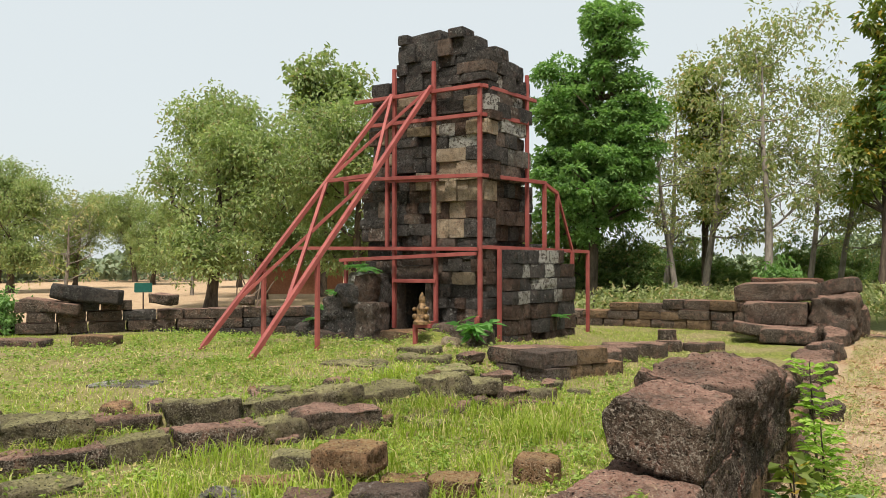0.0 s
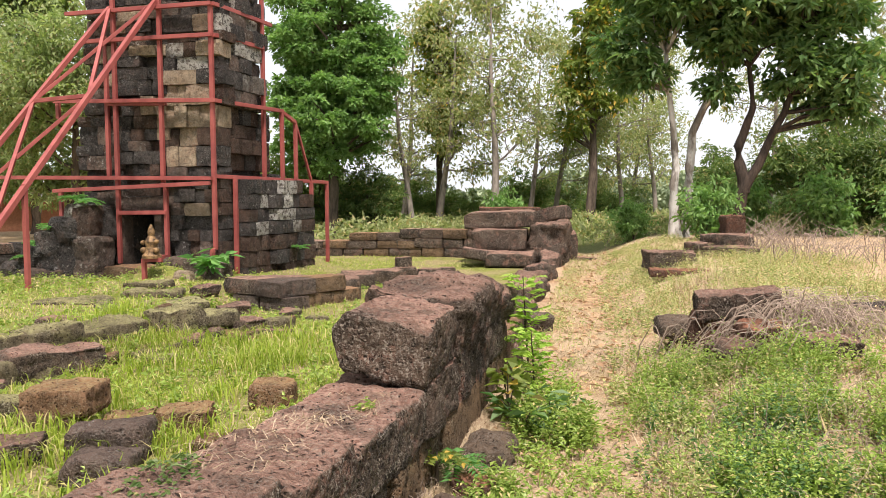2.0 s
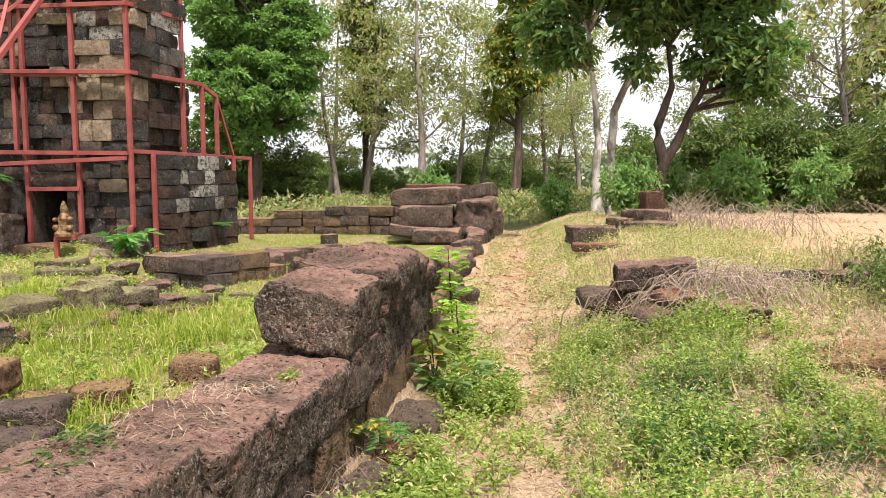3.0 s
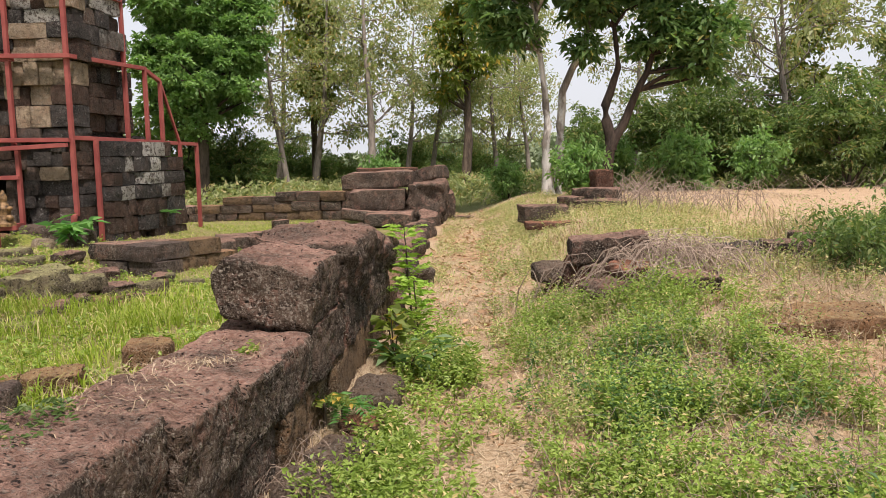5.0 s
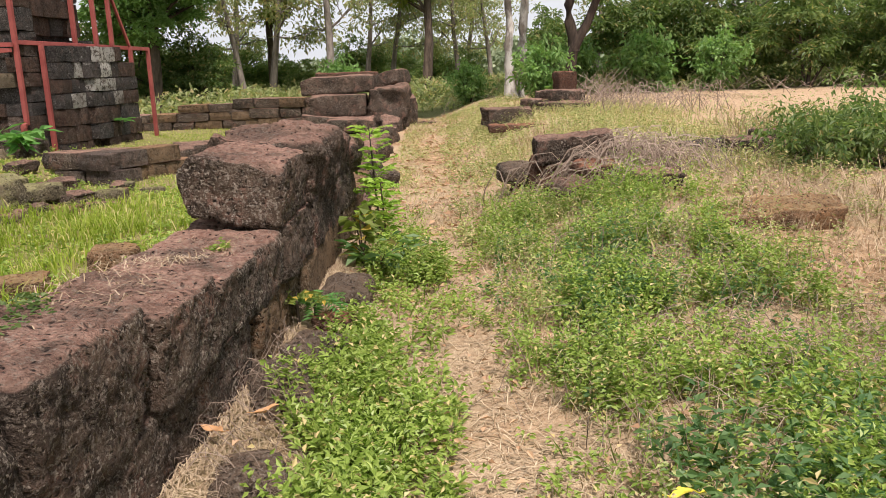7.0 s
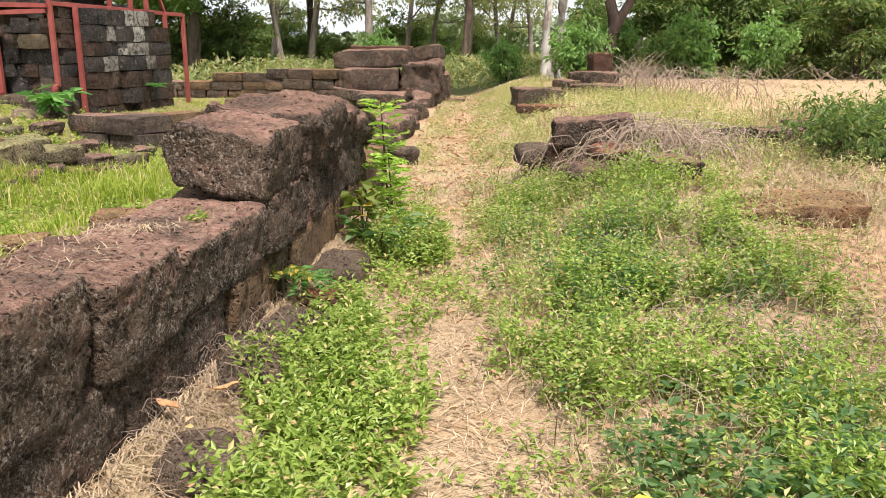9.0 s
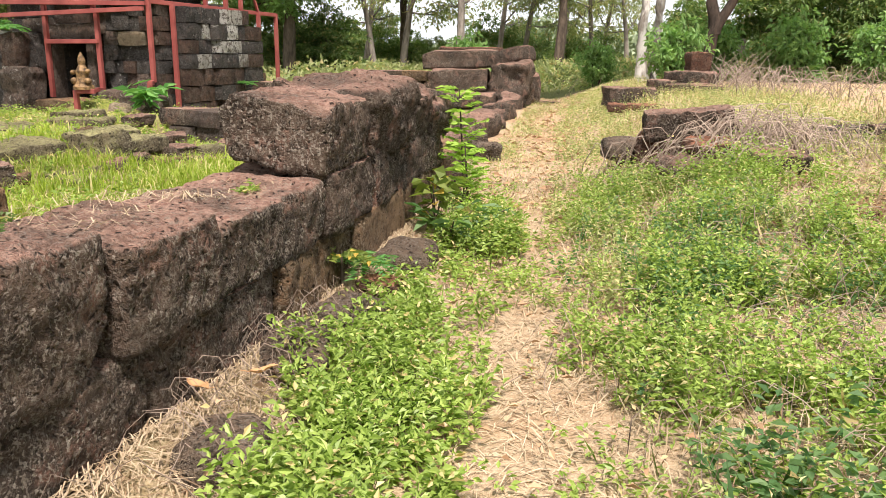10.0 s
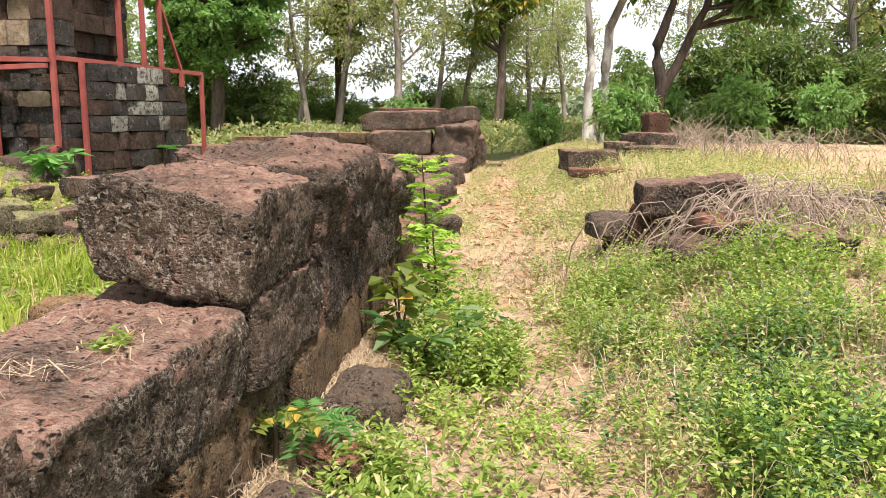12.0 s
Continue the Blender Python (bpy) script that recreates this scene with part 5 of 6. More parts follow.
def vegetation():
    rng = np.random.default_rng(4)
    # bright grass of the court
    def court(x, y):
        west = x < edge_x(y) - 0.62
        s = terrace_s(x, y)
        dens = np.where(s > -0.1, 0.28, 0.9) * np.clip(patchy(x, y, 1.0) * 1.5, 0.15, 1)
        return np.where(west, dens, 0.0) * (1 - 0.75 * sm(y, 12, 15))
    x, y = strewn(90000, -9, -1.3, 2.5, 15, court, rng)
    blades("court_grass", "bright yellow-green grass of the court", x, y, 0.09, 0.009, 0.7, M_GRASS, rng)
    x, y = strewn(30000, -5.6, -1.8, 4.5, 11.0, lambda x, y: np.where(x < edge_x(y) - 0.8, np.clip(patchy(x, y, 2.2) * 2.2 - 1.05, 0, 1), 0), rng)
    blades("tall_grass", "tufts of taller bright-green grass", x, y, 0.24, 0.011, 0.6, M_GRASS, rng)
    x, y = strewn(60000, -20, -3, 7, 23, lambda x, y: np.where(x < edge_x(y) - 0.7, np.clip(patchy(x, y, 0.4) * 1.3, 0, 1) * 0.6, 0), rng)
    blades("terrace_grass", "short grass of the terrace", x, y, 0.09, 0.012, 0.9, M_GRASS, rng)
    x, y = strewn(5200, -13, -2, 5, 16, lambda x, y: np.where(x < edge_x(y) - 0.7, np.clip(patchy(x, y, 3.0) * 1.5 - 0.3, 0, 1), 0), rng)
    weeds("court_weeds", "small leafy weeds among the court's grass", x, y, 0.10, 0.06, 0.035, 7, M_WEED, rng)

    x, y = strewn(34000, -8.2, -3.8, 5, 11.5, lambda x, y: np.clip(1.25 - np.abs(terrace_s(x, y) + 0.2) * 1.5, 0, 1) * np.clip(patchy(x, y, 7.0) * 1.8 - 0.3, 0, 1), rng)
    blades("row_grass", "grass growing over the terrace rows", x, y, 0.20, 0.010, 0.9, M_GRASS, rng)
    # weeds along the wall's foot and the broad patch east of the trodden path
    def foot(x, y):
        u = x - edge_x(y)
        return np.where((u > 0.25 + 0.04 * np.sin(5 * y) + 0.2 * (1 - sm(y, 4.0, 4.5))) & (x < -0.12 + 0.02 * (y - 4) + 0.06 * np.sin(2.2 * y) - 0.2 * (1 - sm(y, 3.9, 4.6))), 1.0, 0.0) * (1 - sm(y, 7.0, 8.6)) * np.clip(patchy(x, y, 0.9) * 2.4 - 0.5, 0.12, 1) * (0.78 + 0.4 * np.sin(8.1 * x + 2.3 * y) * np.sin(6.7 * y - 3.1 * x))
    x, y = strewn(9500, -1.3, 0.4, 2.4, 9, foot, rng)
    weeds("footway_weeds", "dense fresh-green leafy weeds along the wall's foot", x, y, 0.10 + 0.17 * clumps(x + 0.3, y + 0.4), 0.043, 0.021, 20, M_WEED, rng, 0.7)

    def patch(x, y):
        u = x - edge_x(y)
        near = 0.28 * (1 - sm(y, 4.0, 4.9)) + 0.16 * sm(y, 6.6, 7.6)
        inside = sm(x - near - 0.02 * (y - 4) + 0.05 * np.sin(2.9 * y), 0.06, 0.26) * (1 - sm(x + 0.12 * y, 2.6, 3.4)) * (1 - sm(y, 7.6, 9.0)) * sm(y, 2.2, 3.4)
        open_straw = np.exp(-(((x - 0.35) / 0.4) ** 2 + ((y - 3.6) / 0.8) ** 2)) + 0.8 * np.exp(-(((x - 1.75) / 0.35) ** 2 + ((y - 4.7) / 0.6) ** 2)) + 0.6 * np.exp(-(((x - 0.75) / 0.25) ** 2 + ((y - 5.0) / 0.35) ** 2))
        fleck = 0.5 + 0.5 * np.sin(7.3 * x + 2.1 * y) * np.sin(6.1 * y - 3.4 * x)
        return inside * np.clip(patchy(x, y, 0.2) * 3.2 - 0.95 - 1.3 * open_straw + 1.0 * (fleck - 0.5), 0.015, 1)
    x, y = strewn(15000, -0.5, 3.6, 2.2, 9.5, lambda x, y: patch(x, y) * (0.12 + 0.88 * clumps(x, y)), rng)
    weeds("bank_weeds", "broad patch of green weeds beside the path", x, y, 0.11 + 0.19 * clumps(x, y), 0.036, 0.018, 22, M_WEED, rng, 0.7)
    x, y = strewn(9000, -0.2, 3.6, 2.2, 9.5, lambda x, y: np.clip(1 - 1.2 * patch(x, y) * clumps(x, y), 0.05, 1) * (x > 0.2 + 0.03 * (y - 4)) * np.clip(patchy(x, y, 4.1) * 2 - 0.35, 0, 1), rng)
    blades("standing_straw", "dry straw standing among the weeds", x, y, 0.20, 0.005, 1.5, M_STRAW, rng)
    x, y = strewn(1700, -0.4, 0.9, 2.4, 9.5, lambda x, y: np.where(x > edge_x(y) + 0.5, np.clip(patchy(x, y, 5.5) * 2.2 - 0.6, 0, 1) * clumps(x, y), 0), rng)
    weeds("path_weeds", "small weeds straying over the trodden path", x, y, 0.10, 0.034, 0.018, 10, M_WEED, rng)
    x, y = strewn(9000, -0.2, 3.6, 2.2, 9.5, lambda x, y: np.clip(0.15 + 0.6 * patch(x, y), 0, 1) * (x > 0.3) * np.clip(patchy(x, y, 3.3) * 2.2 - 0.6, 0, 1), rng)
    weeds("drying_weeds", "dull grey-green drying weeds in the patch", x, y, 0.10 + 0.16 * clumps(x + 0.7, y), 0.032, 0.014, 20, M_WEED_GREY, rng)
    x, y = strewn(420, 0.5, 2.2, 2.6, 4.3, lambda x, y: np.exp(-(((x - 1.15) / 0.5) ** 2 + ((y - 3.55) / 0.5) ** 2)), rng)
    weeds("tall_weeds", "taller blue-green broad-leaved weeds by the path", x, y, 0.30, 0.055, 0.03, 18, M_WEED_DARK, rng)
    x, y = strewn(3800, 0.2, 2.6, 3.4, 8.5, lambda x, y: np.exp(-(((x - 1.05) / 0.55) ** 2 + ((y - 5.9) / 0.9) ** 2)) * np.clip(clumps(x, y) * 1.4 - 0.2, 0.1, 1), rng)
    weeds("dark_weeds", "darker blue-green weeds within the patch", x, y, 0.14 + 0.14 * clumps(x, y), 0.038, 0.02, 20, M_WEED_DARK, rng)
    x, y = strewn(11000, -0.4, 9, 7.5, 22, lambda x, y: np.where((x > edge_x(y) + 0.9) & ((x < 3.5) | (y < 10.5)), np.clip(patchy(x, y, 2.6) * 1.7 - 0.45, 0, 1) * 0.7, 0), rng)
    weeds("sparse_weeds", "thin weeds in the straw of the bank", x, y, 0.15, 0.05, 0.024, 11, M_WEED_GREY, rng)

    def mound(x, y):
        return np.exp(-(((x - 6.0) / 1.5) ** 2 + ((y - 10.5) / 1.7) ** 2))
    x, y = strewn(9000, 3.8, 9, 7.5, 14, mound, rng)
    blades("mound_grass", "tall bleached grass on the mound", x, y, 0.55, 0.008, 0.7, M_STRAW, rng)
    x, y = strewn(1500, 3.8, 9, 7.5, 14, mound, rng)
    weeds("mound_weeds", "grey-green weeds among the mound's dry grass", x, y, 0.42, 0.06, 0.026, 14, M_LEAF_OLIVE, rng)

    # straw, lying and standing
    def straw(x, y):
        u = x - edge_x(y)
        return np.where(u > 0.08, np.clip(patchy(x, y, 4.0) * 1.3, 0.2, 1), 0) * np.where((u > 0.5) & (u < 1.15), 0.75, 1) * np.where((x > 3.4) & (y > 10.8) & (y < 19), 0.12, 1)
    x, y = strewn(60000, -1.4, 4.2, 2.2, 10, straw, rng)
    blades("lying_straw", "fine dry straw strewn over the path", x, y, 0.09, 0.005, 2.3, M_STRAW, rng)
    x, y = strewn(7000, 0.1, 3.4, 2.6, 9, lambda x, y: np.clip(patch(x, y) + 0.2, 0, 1) * (x > 0.35) * np.clip(patchy(x, y, 9.0) * 2.0 - 0.3, 0.1, 1), rng)
    blades("weed_stalks", "dry stalks standing among the weeds", x, y, 0.27, 0.0045, 0.8, M_STRAW, rng)
    def tussock(x, y):
        return np.where(x > edge_x(y) + 1.5, np.clip(patchy(x, y, 1.7) * 2.2 - 0.55, 0, 1), 0) * (1 - 0.85 * sm(x, 4.2, 5.2) * sm(y, 10.5, 11.5)) * (1 - 0.6 * sm(y, 14, 18))
    x, y = strewn(34000, 0.6, 6.5, 8.6, 20, tussock, rng)
    blades("bank_grass", "tussocks of bleached yellow grass on the bank", x, y, 0.26, 0.007, 0.95, M_DRYGRASS, rng)
    x, y = strewn(5000, 0.6, 5.5, 8.6, 17, tussock, rng)
    weeds("tussock_weeds", "grey-green weeds among the bleached grass", x, y, 0.2, 0.045, 0.018, 10, M_WEED_GREY, rng)
    x, y = strewn(40000, -0.8, 9, 9, 24, straw, rng)
    blades("far_straw", "dry straw on the bank", x, y, 0.10, 0.010, 1.9, M_STRAW, rng)
    x, y = strewn(14000, 0.6, 6, 6.5, 13, lambda x, y: np.where(x - edge_x(y) > 1.8, np.clip(patchy(x, y, 5.2) * 2 - 0.7, 0, 1), 0), rng)
    blades("standing_straw", "standing bleached dry grass on the bank", x, y, 0.26, 0.007, 0.9, M_STRAW, rng)
    x, y = strewn(20000, -11, -1.5, 4, 22, lambda x, y: np.where(x < edge_x(y) - 0.7, np.clip(patchy(x, y, 6.0) * 1.6 - 0.4, 0, 1), 0), rng)
    blades("court_straw", "bleached dry grass in the court", x, y, 0.10, 0.010, 1.4, M_DRYGRASS, rng)
    def far_path(x, y):
        u = x - edge_x(y)
        return np.where((u > 0.1) & (u < 2.2), np.clip(patchy(x, y, 6.6) * 1.9 - 0.35, 0.05, 1), 0) * (1 - 0.75 * np.exp(-((u - 0.75) / 0.3) ** 2)) * sm(y, 7.0, 8.5)
    x, y = strewn(30000, -0.8, 3.2, 7, 23, far_path, rng)
    blades("path_grass", "thin yellowing grass along the far path", x, y, 0.11, 0.007, 1.1, M_DRYGRASS, rng)
    x, y = strewn(3800, -0.8, 3.2, 7, 23, far_path, rng)
    weeds("path_side_weeds", "thin green weeds along the far path", x, y, 0.10, 0.042, 0.018, 9, M_WEED_GREY, rng)
    # straw and dead leaves drifted against the wall's foot and along the far path
    x, y = strewn(42000, -1.6, -0.3, 2.4, 8.5, lambda x, y: np.where((x > edge_x(y) - 0.02) & (x < edge_x(y) + 0.42), 1.0, 0), rng)
    blades("drifted_straw", "straw drifted against the wall's foot", x, y, 0.08, 0.005, 2.0, M_STRAW, rng)
    x, y = strewn(2600, -0.8, 2.4, 8, 24, lambda x, y: np.where((x > edge_x(y) + 0.05) & (x < edge_x(y) + 1.3), np.clip(patchy(x, y, 8.0) * 2 - 0.5, 0, 1), 0), rng)
    a = rng.uniform(0, 6.28, len(x))
    v, f = leaf_cards(np.stack([x, y, height(x, y) + 0.015], 1), np.stack([np.cos(a), np.sin(a), rng.uniform(-0.1, 0.35, len(x))], 1), 0.10, 0.055, rng)
    tagged(array_mesh("leaf_litter", v, f, M_LITTER), "rust-brown leaf litter on the path", "leaf litter", kind="stuff")
    x, y = strewn(2600, -1.2, 2.6, 2.4, 9, lambda x, y: np.where(x > edge_x(y) + 0.1, 0.35, 0), rng)
    a = rng.uniform(0, 6.28, len(x))
    v, f = leaf_cards(np.stack([x, y, height(x, y) + rng.uniform(0.01, 0.1, len(x))], 1), np.stack([np.cos(a), np.sin(a), rng.uniform(-0.1, 0.35, len(x))], 1), 0.05, 0.028, rng)
    tagged(array_mesh("leaf_litter", v, f, M_LITTER), "dry brown leaves among the weeds", "leaf litter", kind="stuff")
    # dry scraps on the wall's top
    x, y = strewn(900, -1.75, -1.1, 2.4, 5.4, lambda x, y: np.where((x < edge_x(y) - 0.08) & (x > edge_x(y) - 0.5), 1.0, 0), rng)
    blades("wall_top_straw", "scraps of dry grass on the wall's top", x, y, 0.06, 0.004, 2.4, M_STRAW, rng, base=np.full(len(x), 0.775) - 0.09 * sm(y, 4.4, 5.0))


vegetation()


def undergrowth():
    """Knee-high tangle under the trees beyond the enclosure."""
    rng = np.random.default_rng(19)
    n = 60000
    x, y = rng.uniform(-16, 24, n), rng.uniform(24.5, 50, n)
    tall = (0.35 + 0.75 * np.clip(patchy(x * 0.5, y * 0.5, 1.3), 0, 1)) * sm(y, 23.5, 28)
    keep = (np.abs(x - 1.2) > 0.5) | (y > 27)
    cen = np.stack([x, y, height(x, y) + rng.uniform(0, 1, n) ** 0.7 * tall], 1)[keep]
    v, f = leaf_cards(cen, rng.normal(size=cen.shape), 0.22, 0.10, rng)
    ob = array_mesh("undergrowth", v, f, M_LEAF_OLIVE)
    tagged(ob, "olive-green undergrowth beneath the trees", "undergrowth", kind="stuff")


undergrowth()


# ---------------------------------------------------------------- single plants
def frond(bm_v, bm_f, root, direction, length, leaflets, leaf_len, leaf_w, rng, arch=0.5):
    """A pinnate leaf: leaflets in pairs along an arching rib; appended to lists of arrays."""
    d = np.array(direction, float)
    d /= np.linalg.norm(d)
    side = np.cross(d, (0, 0, 1))
    side /= np.linalg.norm(side) + 1e-9
    cen, dirs = [], []
    for i in range(leaflets):
        t = (i + 1.5) / (leaflets + 1.5)
        p = np.array(root) + d * length * t + np.array((0, 0, 1)) * (-arch * length * t * t)
        for s in (-1, 1):
            cen.append(p)
            dirs.append(side * s + d * 0.45 + np.array((0, 0, -0.15)))
    v, f = leaf_cards(np.array(cen), np.array(dirs), leaf_len, leaf_w, rng, 0.15)
    f = f + sum(len(a) for a in bm_v)
    bm_v.append(v)
    bm_f.append(f)


def fern_plant(name, label, m, fronds, length, leaf_len, leaf_w, tall, mat, seed_, stem=False, pairs=9, arch=0.5):
    rng, rnd = np.random.default_rng(seed_), random.Random(seed_)
    top = thing(name, m, label, "plant")
    vs, fs = [], []
    stem_bm = bmesh.new()
    lean = Vector((rnd.uniform(-0.12, 0.12), rnd.uniform(-0.12, 0.12), 1))
    tube(stem_bm, [lean * (tall * i / 5) for i in range(6)], [0.012 * (1 - 0.12 * i) for i in range(6)], 6)
    for k in range(fronds):
        a = k * 2.4 + rnd.uniform(-0.4, 0.4)
        z = tall * (0.15 + 0.85 * k / fronds) if stem else tall * rnd.uniform(0.7, 1)
        root = lean * z
        frond(vs, fs, tuple(root), (math.cos(a), math.sin(a), rnd.uniform(0.25, 0.8)), length * rnd.uniform(0.7, 1.15), pairs, leaf_len, leaf_w, rng, arch)
    part("stem", stem_bm, M_BARK, top)
    array_mesh("fronds", np.concatenate(vs), np.concatenate(fs), mat, top)
    return top


def leafy_plant(name, label, m, leaves, tall, leaf_len, leaf_w, mat, seed_, spread=0.12):
    rng, rnd = np.random.default_rng(seed_), random.Random(seed_)
    top = thing(name, m, label, "plant")
    bm = bmesh.new()
    tips = []
    for s in range(3):
        a = s * 2.1 + rnd.random()
        pts = [Vector((math.cos(a) * spread * t * t, math.sin(a) * spread * t * t, tall * t * rnd.uniform(0.9, 1.0))) for t in (0, 0.3, 0.6, 0.85, 1.0)]
        tube(bm, pts, (0.008, 0.007, 0.006, 0.005, 0.003), 5)
        tips += pts[1:]
    part("stem", bm, M_BARK, top)
    pos = np.array([tuple(p) for p in tips])[rng.integers(0, len(tips), leaves)]
    ang = rng.uniform(0, 6.28, leaves)
    d = np.stack([np.cos(ang), np.sin(ang), rng.uniform(-0.4, 0.5, leaves)], 1)
    v, f = leaf_cards(pos + d * 0.03, d, leaf_len, leaf_w, rng, 0.12)
    array_mesh("leaves", v, f, mat, top)
    return top


fern_plant("sapling", "bright-green feathery sapling beside the raised blocks", at(-0.45, 8.25), 36, 0.24, 0.085, 0.036, 1.0, M_SAPLING, 3, True, 6, 0.25)
fern_plant("sapling", "small bright-green feathery shoot beside the raised blocks", at(-0.40, 7.9), 24, 0.20, 0.08, 0.034, 0.6, M_SAPLING, 4, True, 5, 0.25)
leafy_plant("broadleaf_weed", "big-leaved weed with pink-edged new leaves", at(-0.60, 7.1), 60, 0.42, 0.13, 0.09, M_LEAF_YELLOW, 5)
leafy_plant("broadleaf_weed", "big dull-green leaved weed at the wall", at(-0.48, 6.85), 46, 0.24, 0.15, 0.07, M_WEED_DARK, 6, 0.2)
leafy_plant("broadleaf_weed", "low dark-leaved weed at the wall", at(-0.28, 7.3), 40, 0.2, 0.15, 0.06, M_WEED_DARK, 7, 0.2)
fern_plant("fern", "small green fern in the wall's crevice", at(-0.86, 5.75), 9, 0.24, 0.07, 0.02, 0.12, M_FERN, 8, pairs=10)
fern_plant("fern", "yellow-green fern at the wall's end", at(-0.95, 5.62), 6, 0.2, 0.07, 0.028, 0.2, M_LEAF_YELLOW, 9, pairs=8)
p = TOWER @ Vector((0.28, -0.75, 0.35))
leafy_plant("broadleaf_weed", "glossy dark-green broadleaf clump at the tower's foot", pose(*p), 90, 0.3, 0.3, 0.11, M_FERN, 10, 0.35)
for x, yy, z, s in ((-2.75, -0.55, 1.58, 11), (-2.4, -0.55, 1.52, 12), (-3.2, -0.6, 1.02, 13), (-3.5, -0.65, 0.72, 14), (0.55, 2.3, 0.5, 15), (-3.75, -0.7, 0.45, 16)):
    p = TOWER @ Vector((x, yy, z))
    fern_plant("fern", "green fern rooted in the tower's rubble", pose(*p), 11, 0.3, 0.10, 0.035, 0.12, M_FERN, s, pairs=9)


# low creepers on the wall's top and bush on the east bank
def leaf_mat_patch(name, label, x0, y0, rx, ry, n, z, leaf_len, leaf_w, mat, seed_, tall=0.05):
    rng = np.random.default_rng(seed_)
    a, r = rng.uniform(0, 6.28, n), np.sqrt(rng.uniform(0, 1, n))
    x, y = x0 + rx * r * np.cos(a), y0 + ry * r * np.sin(a)
    base = np.full(n, z) if z is not None else height(x, y)
    cen = np.stack([x, y, base + rng.uniform(0, tall, n) * (1.2 - r)], 1)
    d = np.stack([np.cos(a * 7), np.sin(a * 7), rng.uniform(-0.1, 0.6, n)], 1)
    v, f = leaf_cards(cen, d, leaf_len, leaf_w, rng)
    ob = array_mesh(name, v, f, mat)
    return tagged(ob, label, "plant")


leaf_mat_patch("creeper", "grey-green creeper on the wall's top", -1.64, 3.72, 0.13, 0.26, 300, 0.785, 0.03, 0.016, M_LEAF_SCRUB, 1)
leaf_mat_patch("creeper", "grey-green creeper on the wall's top", -1.70, 3.15, 0.12, 0.2, 200, 0.77, 0.03, 0.016, M_LEAF_SCRUB, 2)
leaf_mat_patch("creeper", "small green tuft on the wall's end", -1.22, 5.0, 0.05, 0.06, 60, 0.69, 0.03, 0.014, M_WEED, 3)


# dry vines over the slabs, and brushwood on the bank
def tangle(name, label, x0, y0, rx, ry, rise, count, thick, seed_, up=0.0, reach=1.0):
    rnd = random.Random(seed_)
    bm = bmesh.new()
    for _ in range(count):
        x, yy = x0 + rnd.gauss(0, rx), y0 + rnd.gauss(0, ry)
        a, ln = rnd.uniform(0, 6.28), rnd.uniform(0.3, 0.95) * reach
        high = rise * rnd.uniform(0.5, 1.15)
        pts = []
        for i in range(6):
            t = i / 5
            px, py = x + math.cos(a) * ln * (t - 0.5) + rnd.uniform(-0.03, 0.03), yy + math.sin(a) * ln * (t - 0.5) * 0.7 + rnd.uniform(-0.03, 0.03)
            pts.append(Vector((px, py, ground_z(px, py) + high * (math.sin(math.pi * t) if up == 0 else t ** 0.8) + rnd.uniform(0, 0.03))))
        tube(bm, pts, [thick * rnd.uniform(0.5, 1.2) * (1 - 0.1 * i) for i in range(6)], 3)
    ob = part(name, bm, M_TWIG)
    return tagged(ob, label, "brushwood", kind="stuff")


tangle("dry_vines", "pale dry creeper stems over the fallen slabs", 1.75, 8.55, 0.36, 0.25, 0.40, 210, 0.006, 1)
tangle("dry_vines", "pale dry creeper stems over the fallen slabs", 2.35, 9.1, 0.45, 0.38, 0.28, 170, 0.006, 2)
tangle("brushwood", "bleached arching brushwood on the bank", 4.6, 15.6, 0.7, 0.7, 0.5, 90, 0.008, 3)
tangle("brushwood", "bleached dry twigs behind the stone stack", 4.5, 18.4, 0.4, 0.4, 0.7, 60, 0.010, 4, 1.0)
tangle("brushwood", "dead stalks at the wood's edge", 9.0, 22.5, 3.0, 0.8, 0.45, 110, 0.010, 5, 1.0)
tangle("dead_stems", "rust-brown dead stems among the weeds", 1.5, 6.2, 0.5, 0.8, 0.24, 130, 0.003, 16, reach=0.5)
tangle("dead_stems", "grey-brown dead stems among the weeds", 1.3, 4.2, 0.5, 0.5, 0.22, 110, 0.0028, 17, reach=0.45)
tangle("brushwood", "dry stems among the weeds", 1.55, 4.6, 0.4, 0.4, 0.16, 90, 0.003, 6)
tangle("root_stems", "dry roots over the footing stones", -0.95, 4.7, 0.10, 0.3, 0.19, 70, 0.0022, 7, reach=0.4)
tangle("root_stems", "dry stalks on the footing stones", -1.08, 4.1, 0.1, 0.25, 0.15, 40, 0.0022, 8, reach=0.45)
tangle("fallen_branch", "grey dead branch leaning by the west trees", -19.0, 24.2, 0.5, 0.3, 1.5, 7, 0.05, 9, 1.0)


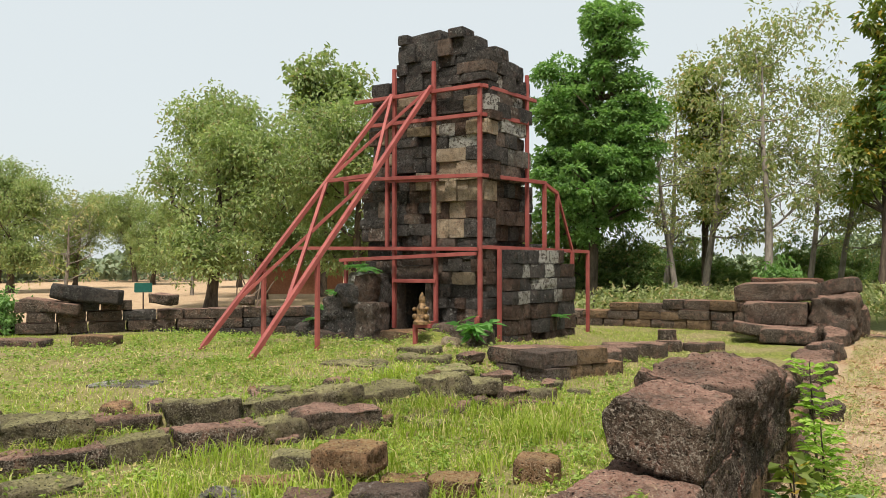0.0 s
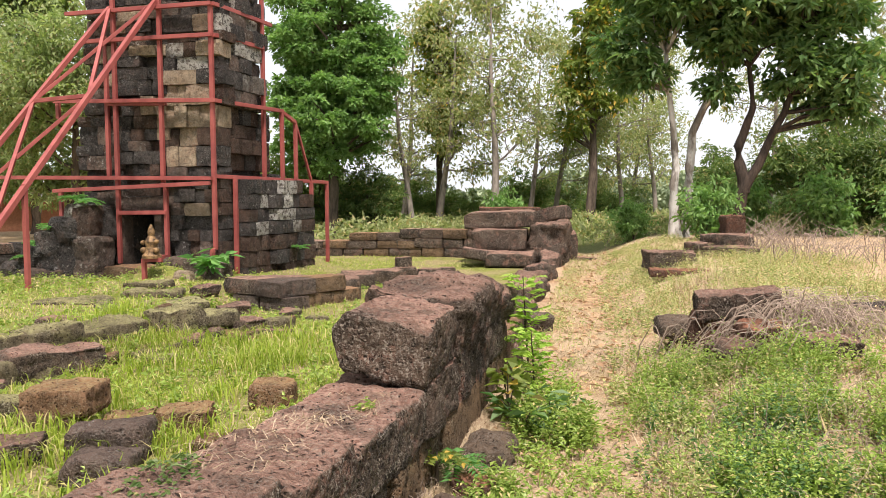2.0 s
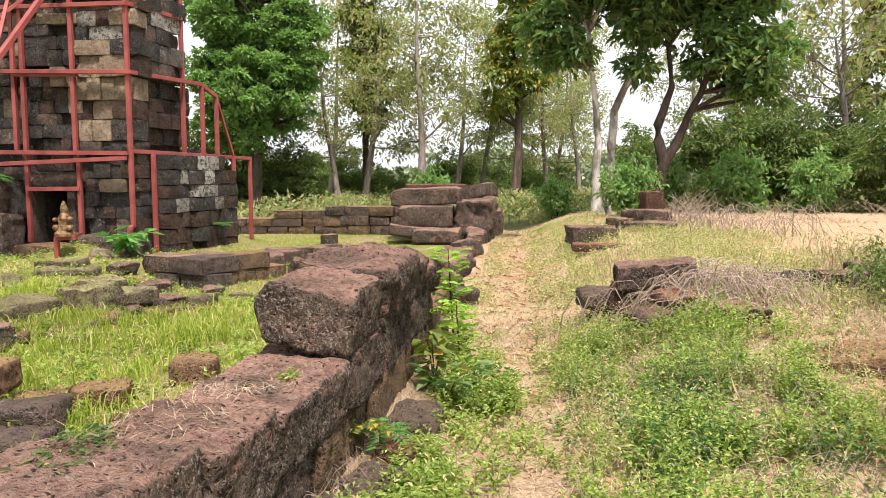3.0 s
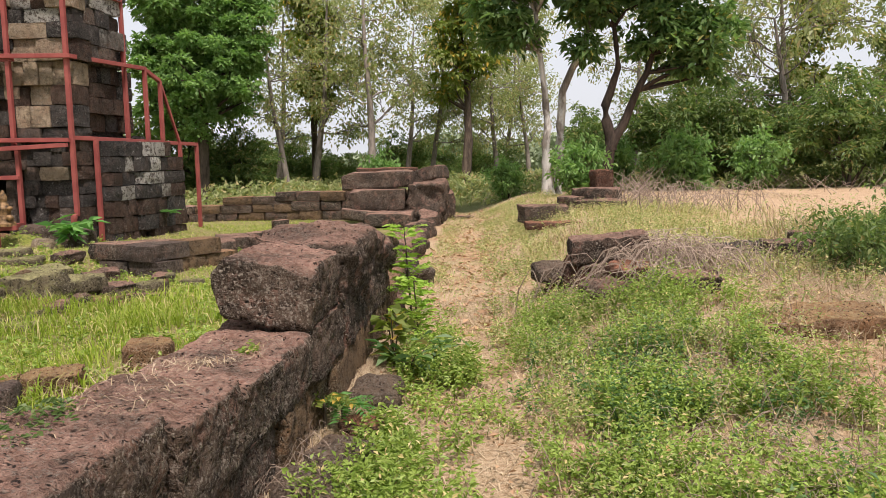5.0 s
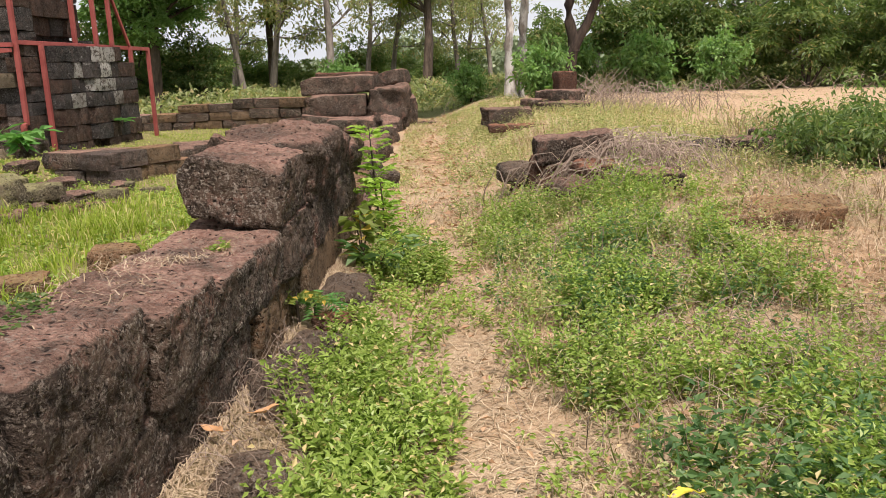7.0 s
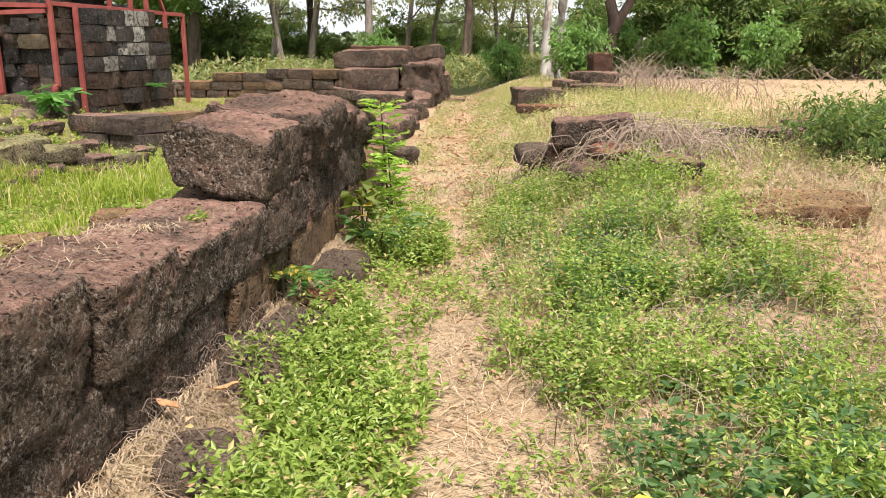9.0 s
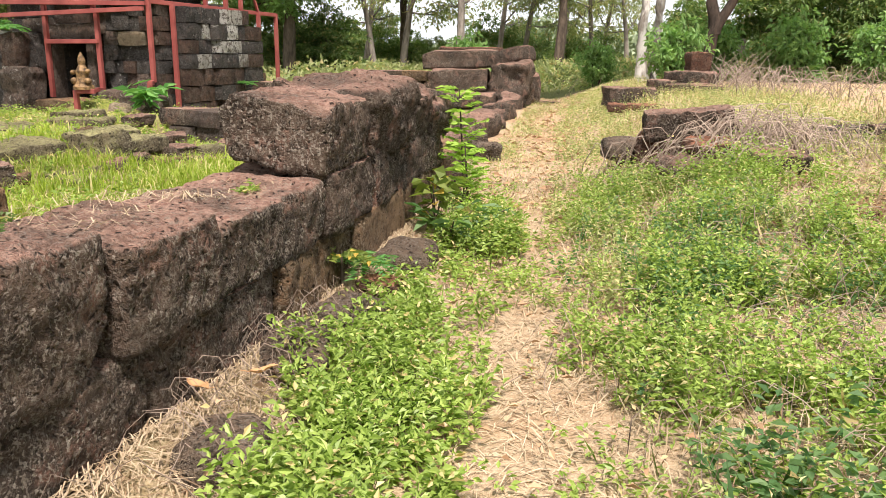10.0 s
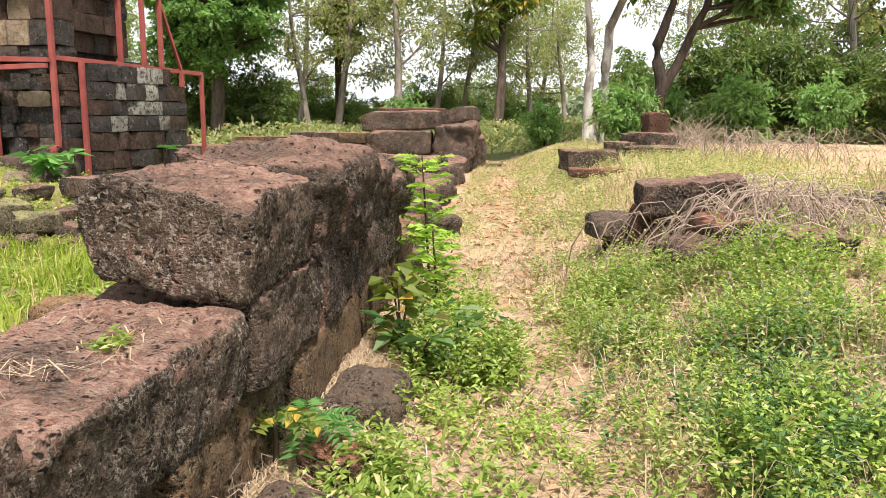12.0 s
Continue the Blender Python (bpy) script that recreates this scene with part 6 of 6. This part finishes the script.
def fallen_leaf(label, x, yy, z, size, mat, yaw, seed_):
    """A curled leaf blade with a midrib fold and a short stalk."""
    rnd = random.Random(seed_)
    bm = bmesh.new()
    rows = []
    for i in range(9):
        t = i / 8
        half = size * 0.27 * math.sin(math.pi * min(1, t * 0.97 + 0.02)) ** 0.8 * (1.1 - 0.3 * t)
        lift = size * (0.22 * t * t + 0.05 * math.sin(t * 7 + seed_))
        rows.append([bm.verts.new((size * t, s * half, lift + abs(s) * half * 0.55 + rnd.uniform(-0.002, 0.002))) for s in (-1, -0.5, 0, 0.5, 1)])
    for a, b in zip(rows, rows[1:]):
        for k in range(4):
            bm.faces.new((a[k], a[k + 1], b[k + 1], b[k])).smooth = True
    bar = bar_bm((-size * 0.3, 0, 0.01), (0.01, 0, 0.002), 0.003)
    me = bpy.data.meshes.new("stalk")
    bar.to_mesh(me)
    bar.free()
    bm.from_mesh(me)
    bpy.data.meshes.remove(me)
    ob = part("fallen_leaf", bm, mat)
    ob.matrix_basis = pose(x, yy, z, rnd.uniform(-15, 15), rnd.uniform(-10, 10), yaw)
    tagged(ob, label, "leaf", "fallen leaves")


M_DEADLEAF = leaf_mat("dead_leaf", (0.50, 0.27, 0.12), (0.62, 0.36, 0.18), None, 0.9, 0.1, 0.7)
M_YELLOWLEAF = leaf_mat("yellow_leaf", (0.80, 0.66, 0.06), (0.85, 0.72, 0.10), None, 0.9, 0.15)
fallen_leaf("curled brown fallen leaf on the footing stone", -1.10, 4.12, 0.17, 0.11, M_DEADLEAF, 150, 1)
fallen_leaf("curled brown fallen leaf on the footing stone", -1.0, 4.25, 0.18, 0.10, M_DEADLEAF, 20, 2)
fallen_leaf("tan fallen leaf among the weeds", 0.74, 4.9, 0.14, 0.1, M_DEADLEAF, 60, 3)
fallen_leaf("yellow fallen leaf on the weeds", 0.44, 3.56, 0.10, 0.10, M_YELLOWLEAF, 10, 4)
fallen_leaf("yellow fallen leaf on the weeds", 0.54, 3.57, 0.10, 0.08, M_YELLOWLEAF, -25, 5)
fallen_leaf("tan fallen leaf low on the wall's ledge", -1.15, 2.9, 0.15, 0.1, M_DEADLEAF, 80, 6)

# signboard and a house far off to the west
sign = thing("signboard", at(-22.1, 22.1, 45), "small dark-green signboard on a thin post beyond the wall", "sign")
part("post", bar_bm((0, 0, -0.1), (0, 0, 0.7), 0.05), M_BARK_DARK, sign)
board = part("board", bar_bm((-0.3, 0, 0.85), (0.3, 0, 0.85), 0.04, 0.34), M_SIGN, sign)
house = thing("house", at(-27.0, 38.0, 40), "small distant house with terracotta wall and pale tin roof", "house")
bm = bmesh.new()
r = bmesh.ops.create_cube(bm, size=1.0)
bmesh.ops.transform(bm, matrix=pose(0, 0, 0.8) @ Matrix.Diagonal((5.0, 3.0, 1.7, 1)), verts=r["verts"])
part("wall", bm, M_BRICKWALL, house)
bm = bmesh.new()
vs = [bm.verts.new(c) for c in ((-2.9, -2.0, 1.6), (2.9, -2.0, 1.6), (2.9, 0, 2.6), (-2.9, 0, 2.6), (-2.9, 2.0, 1.6), (2.9, 2.0, 1.6), (-2.9, -2.0, 1.5), (2.9, -2.0, 1.5), (-2.9, 2.0, 1.5), (2.9, 2.0, 1.5))]
for idx in ((0, 1, 2, 3), (3, 2, 5, 4), (1, 0, 6, 7), (4, 5, 9, 8), (0, 3, 4, 8, 6), (1, 7, 9, 5, 2), (6, 8, 9, 7)):
    bm.faces.new([vs[i] for i in idx])
part("roof", bm, M_ROOF, house)
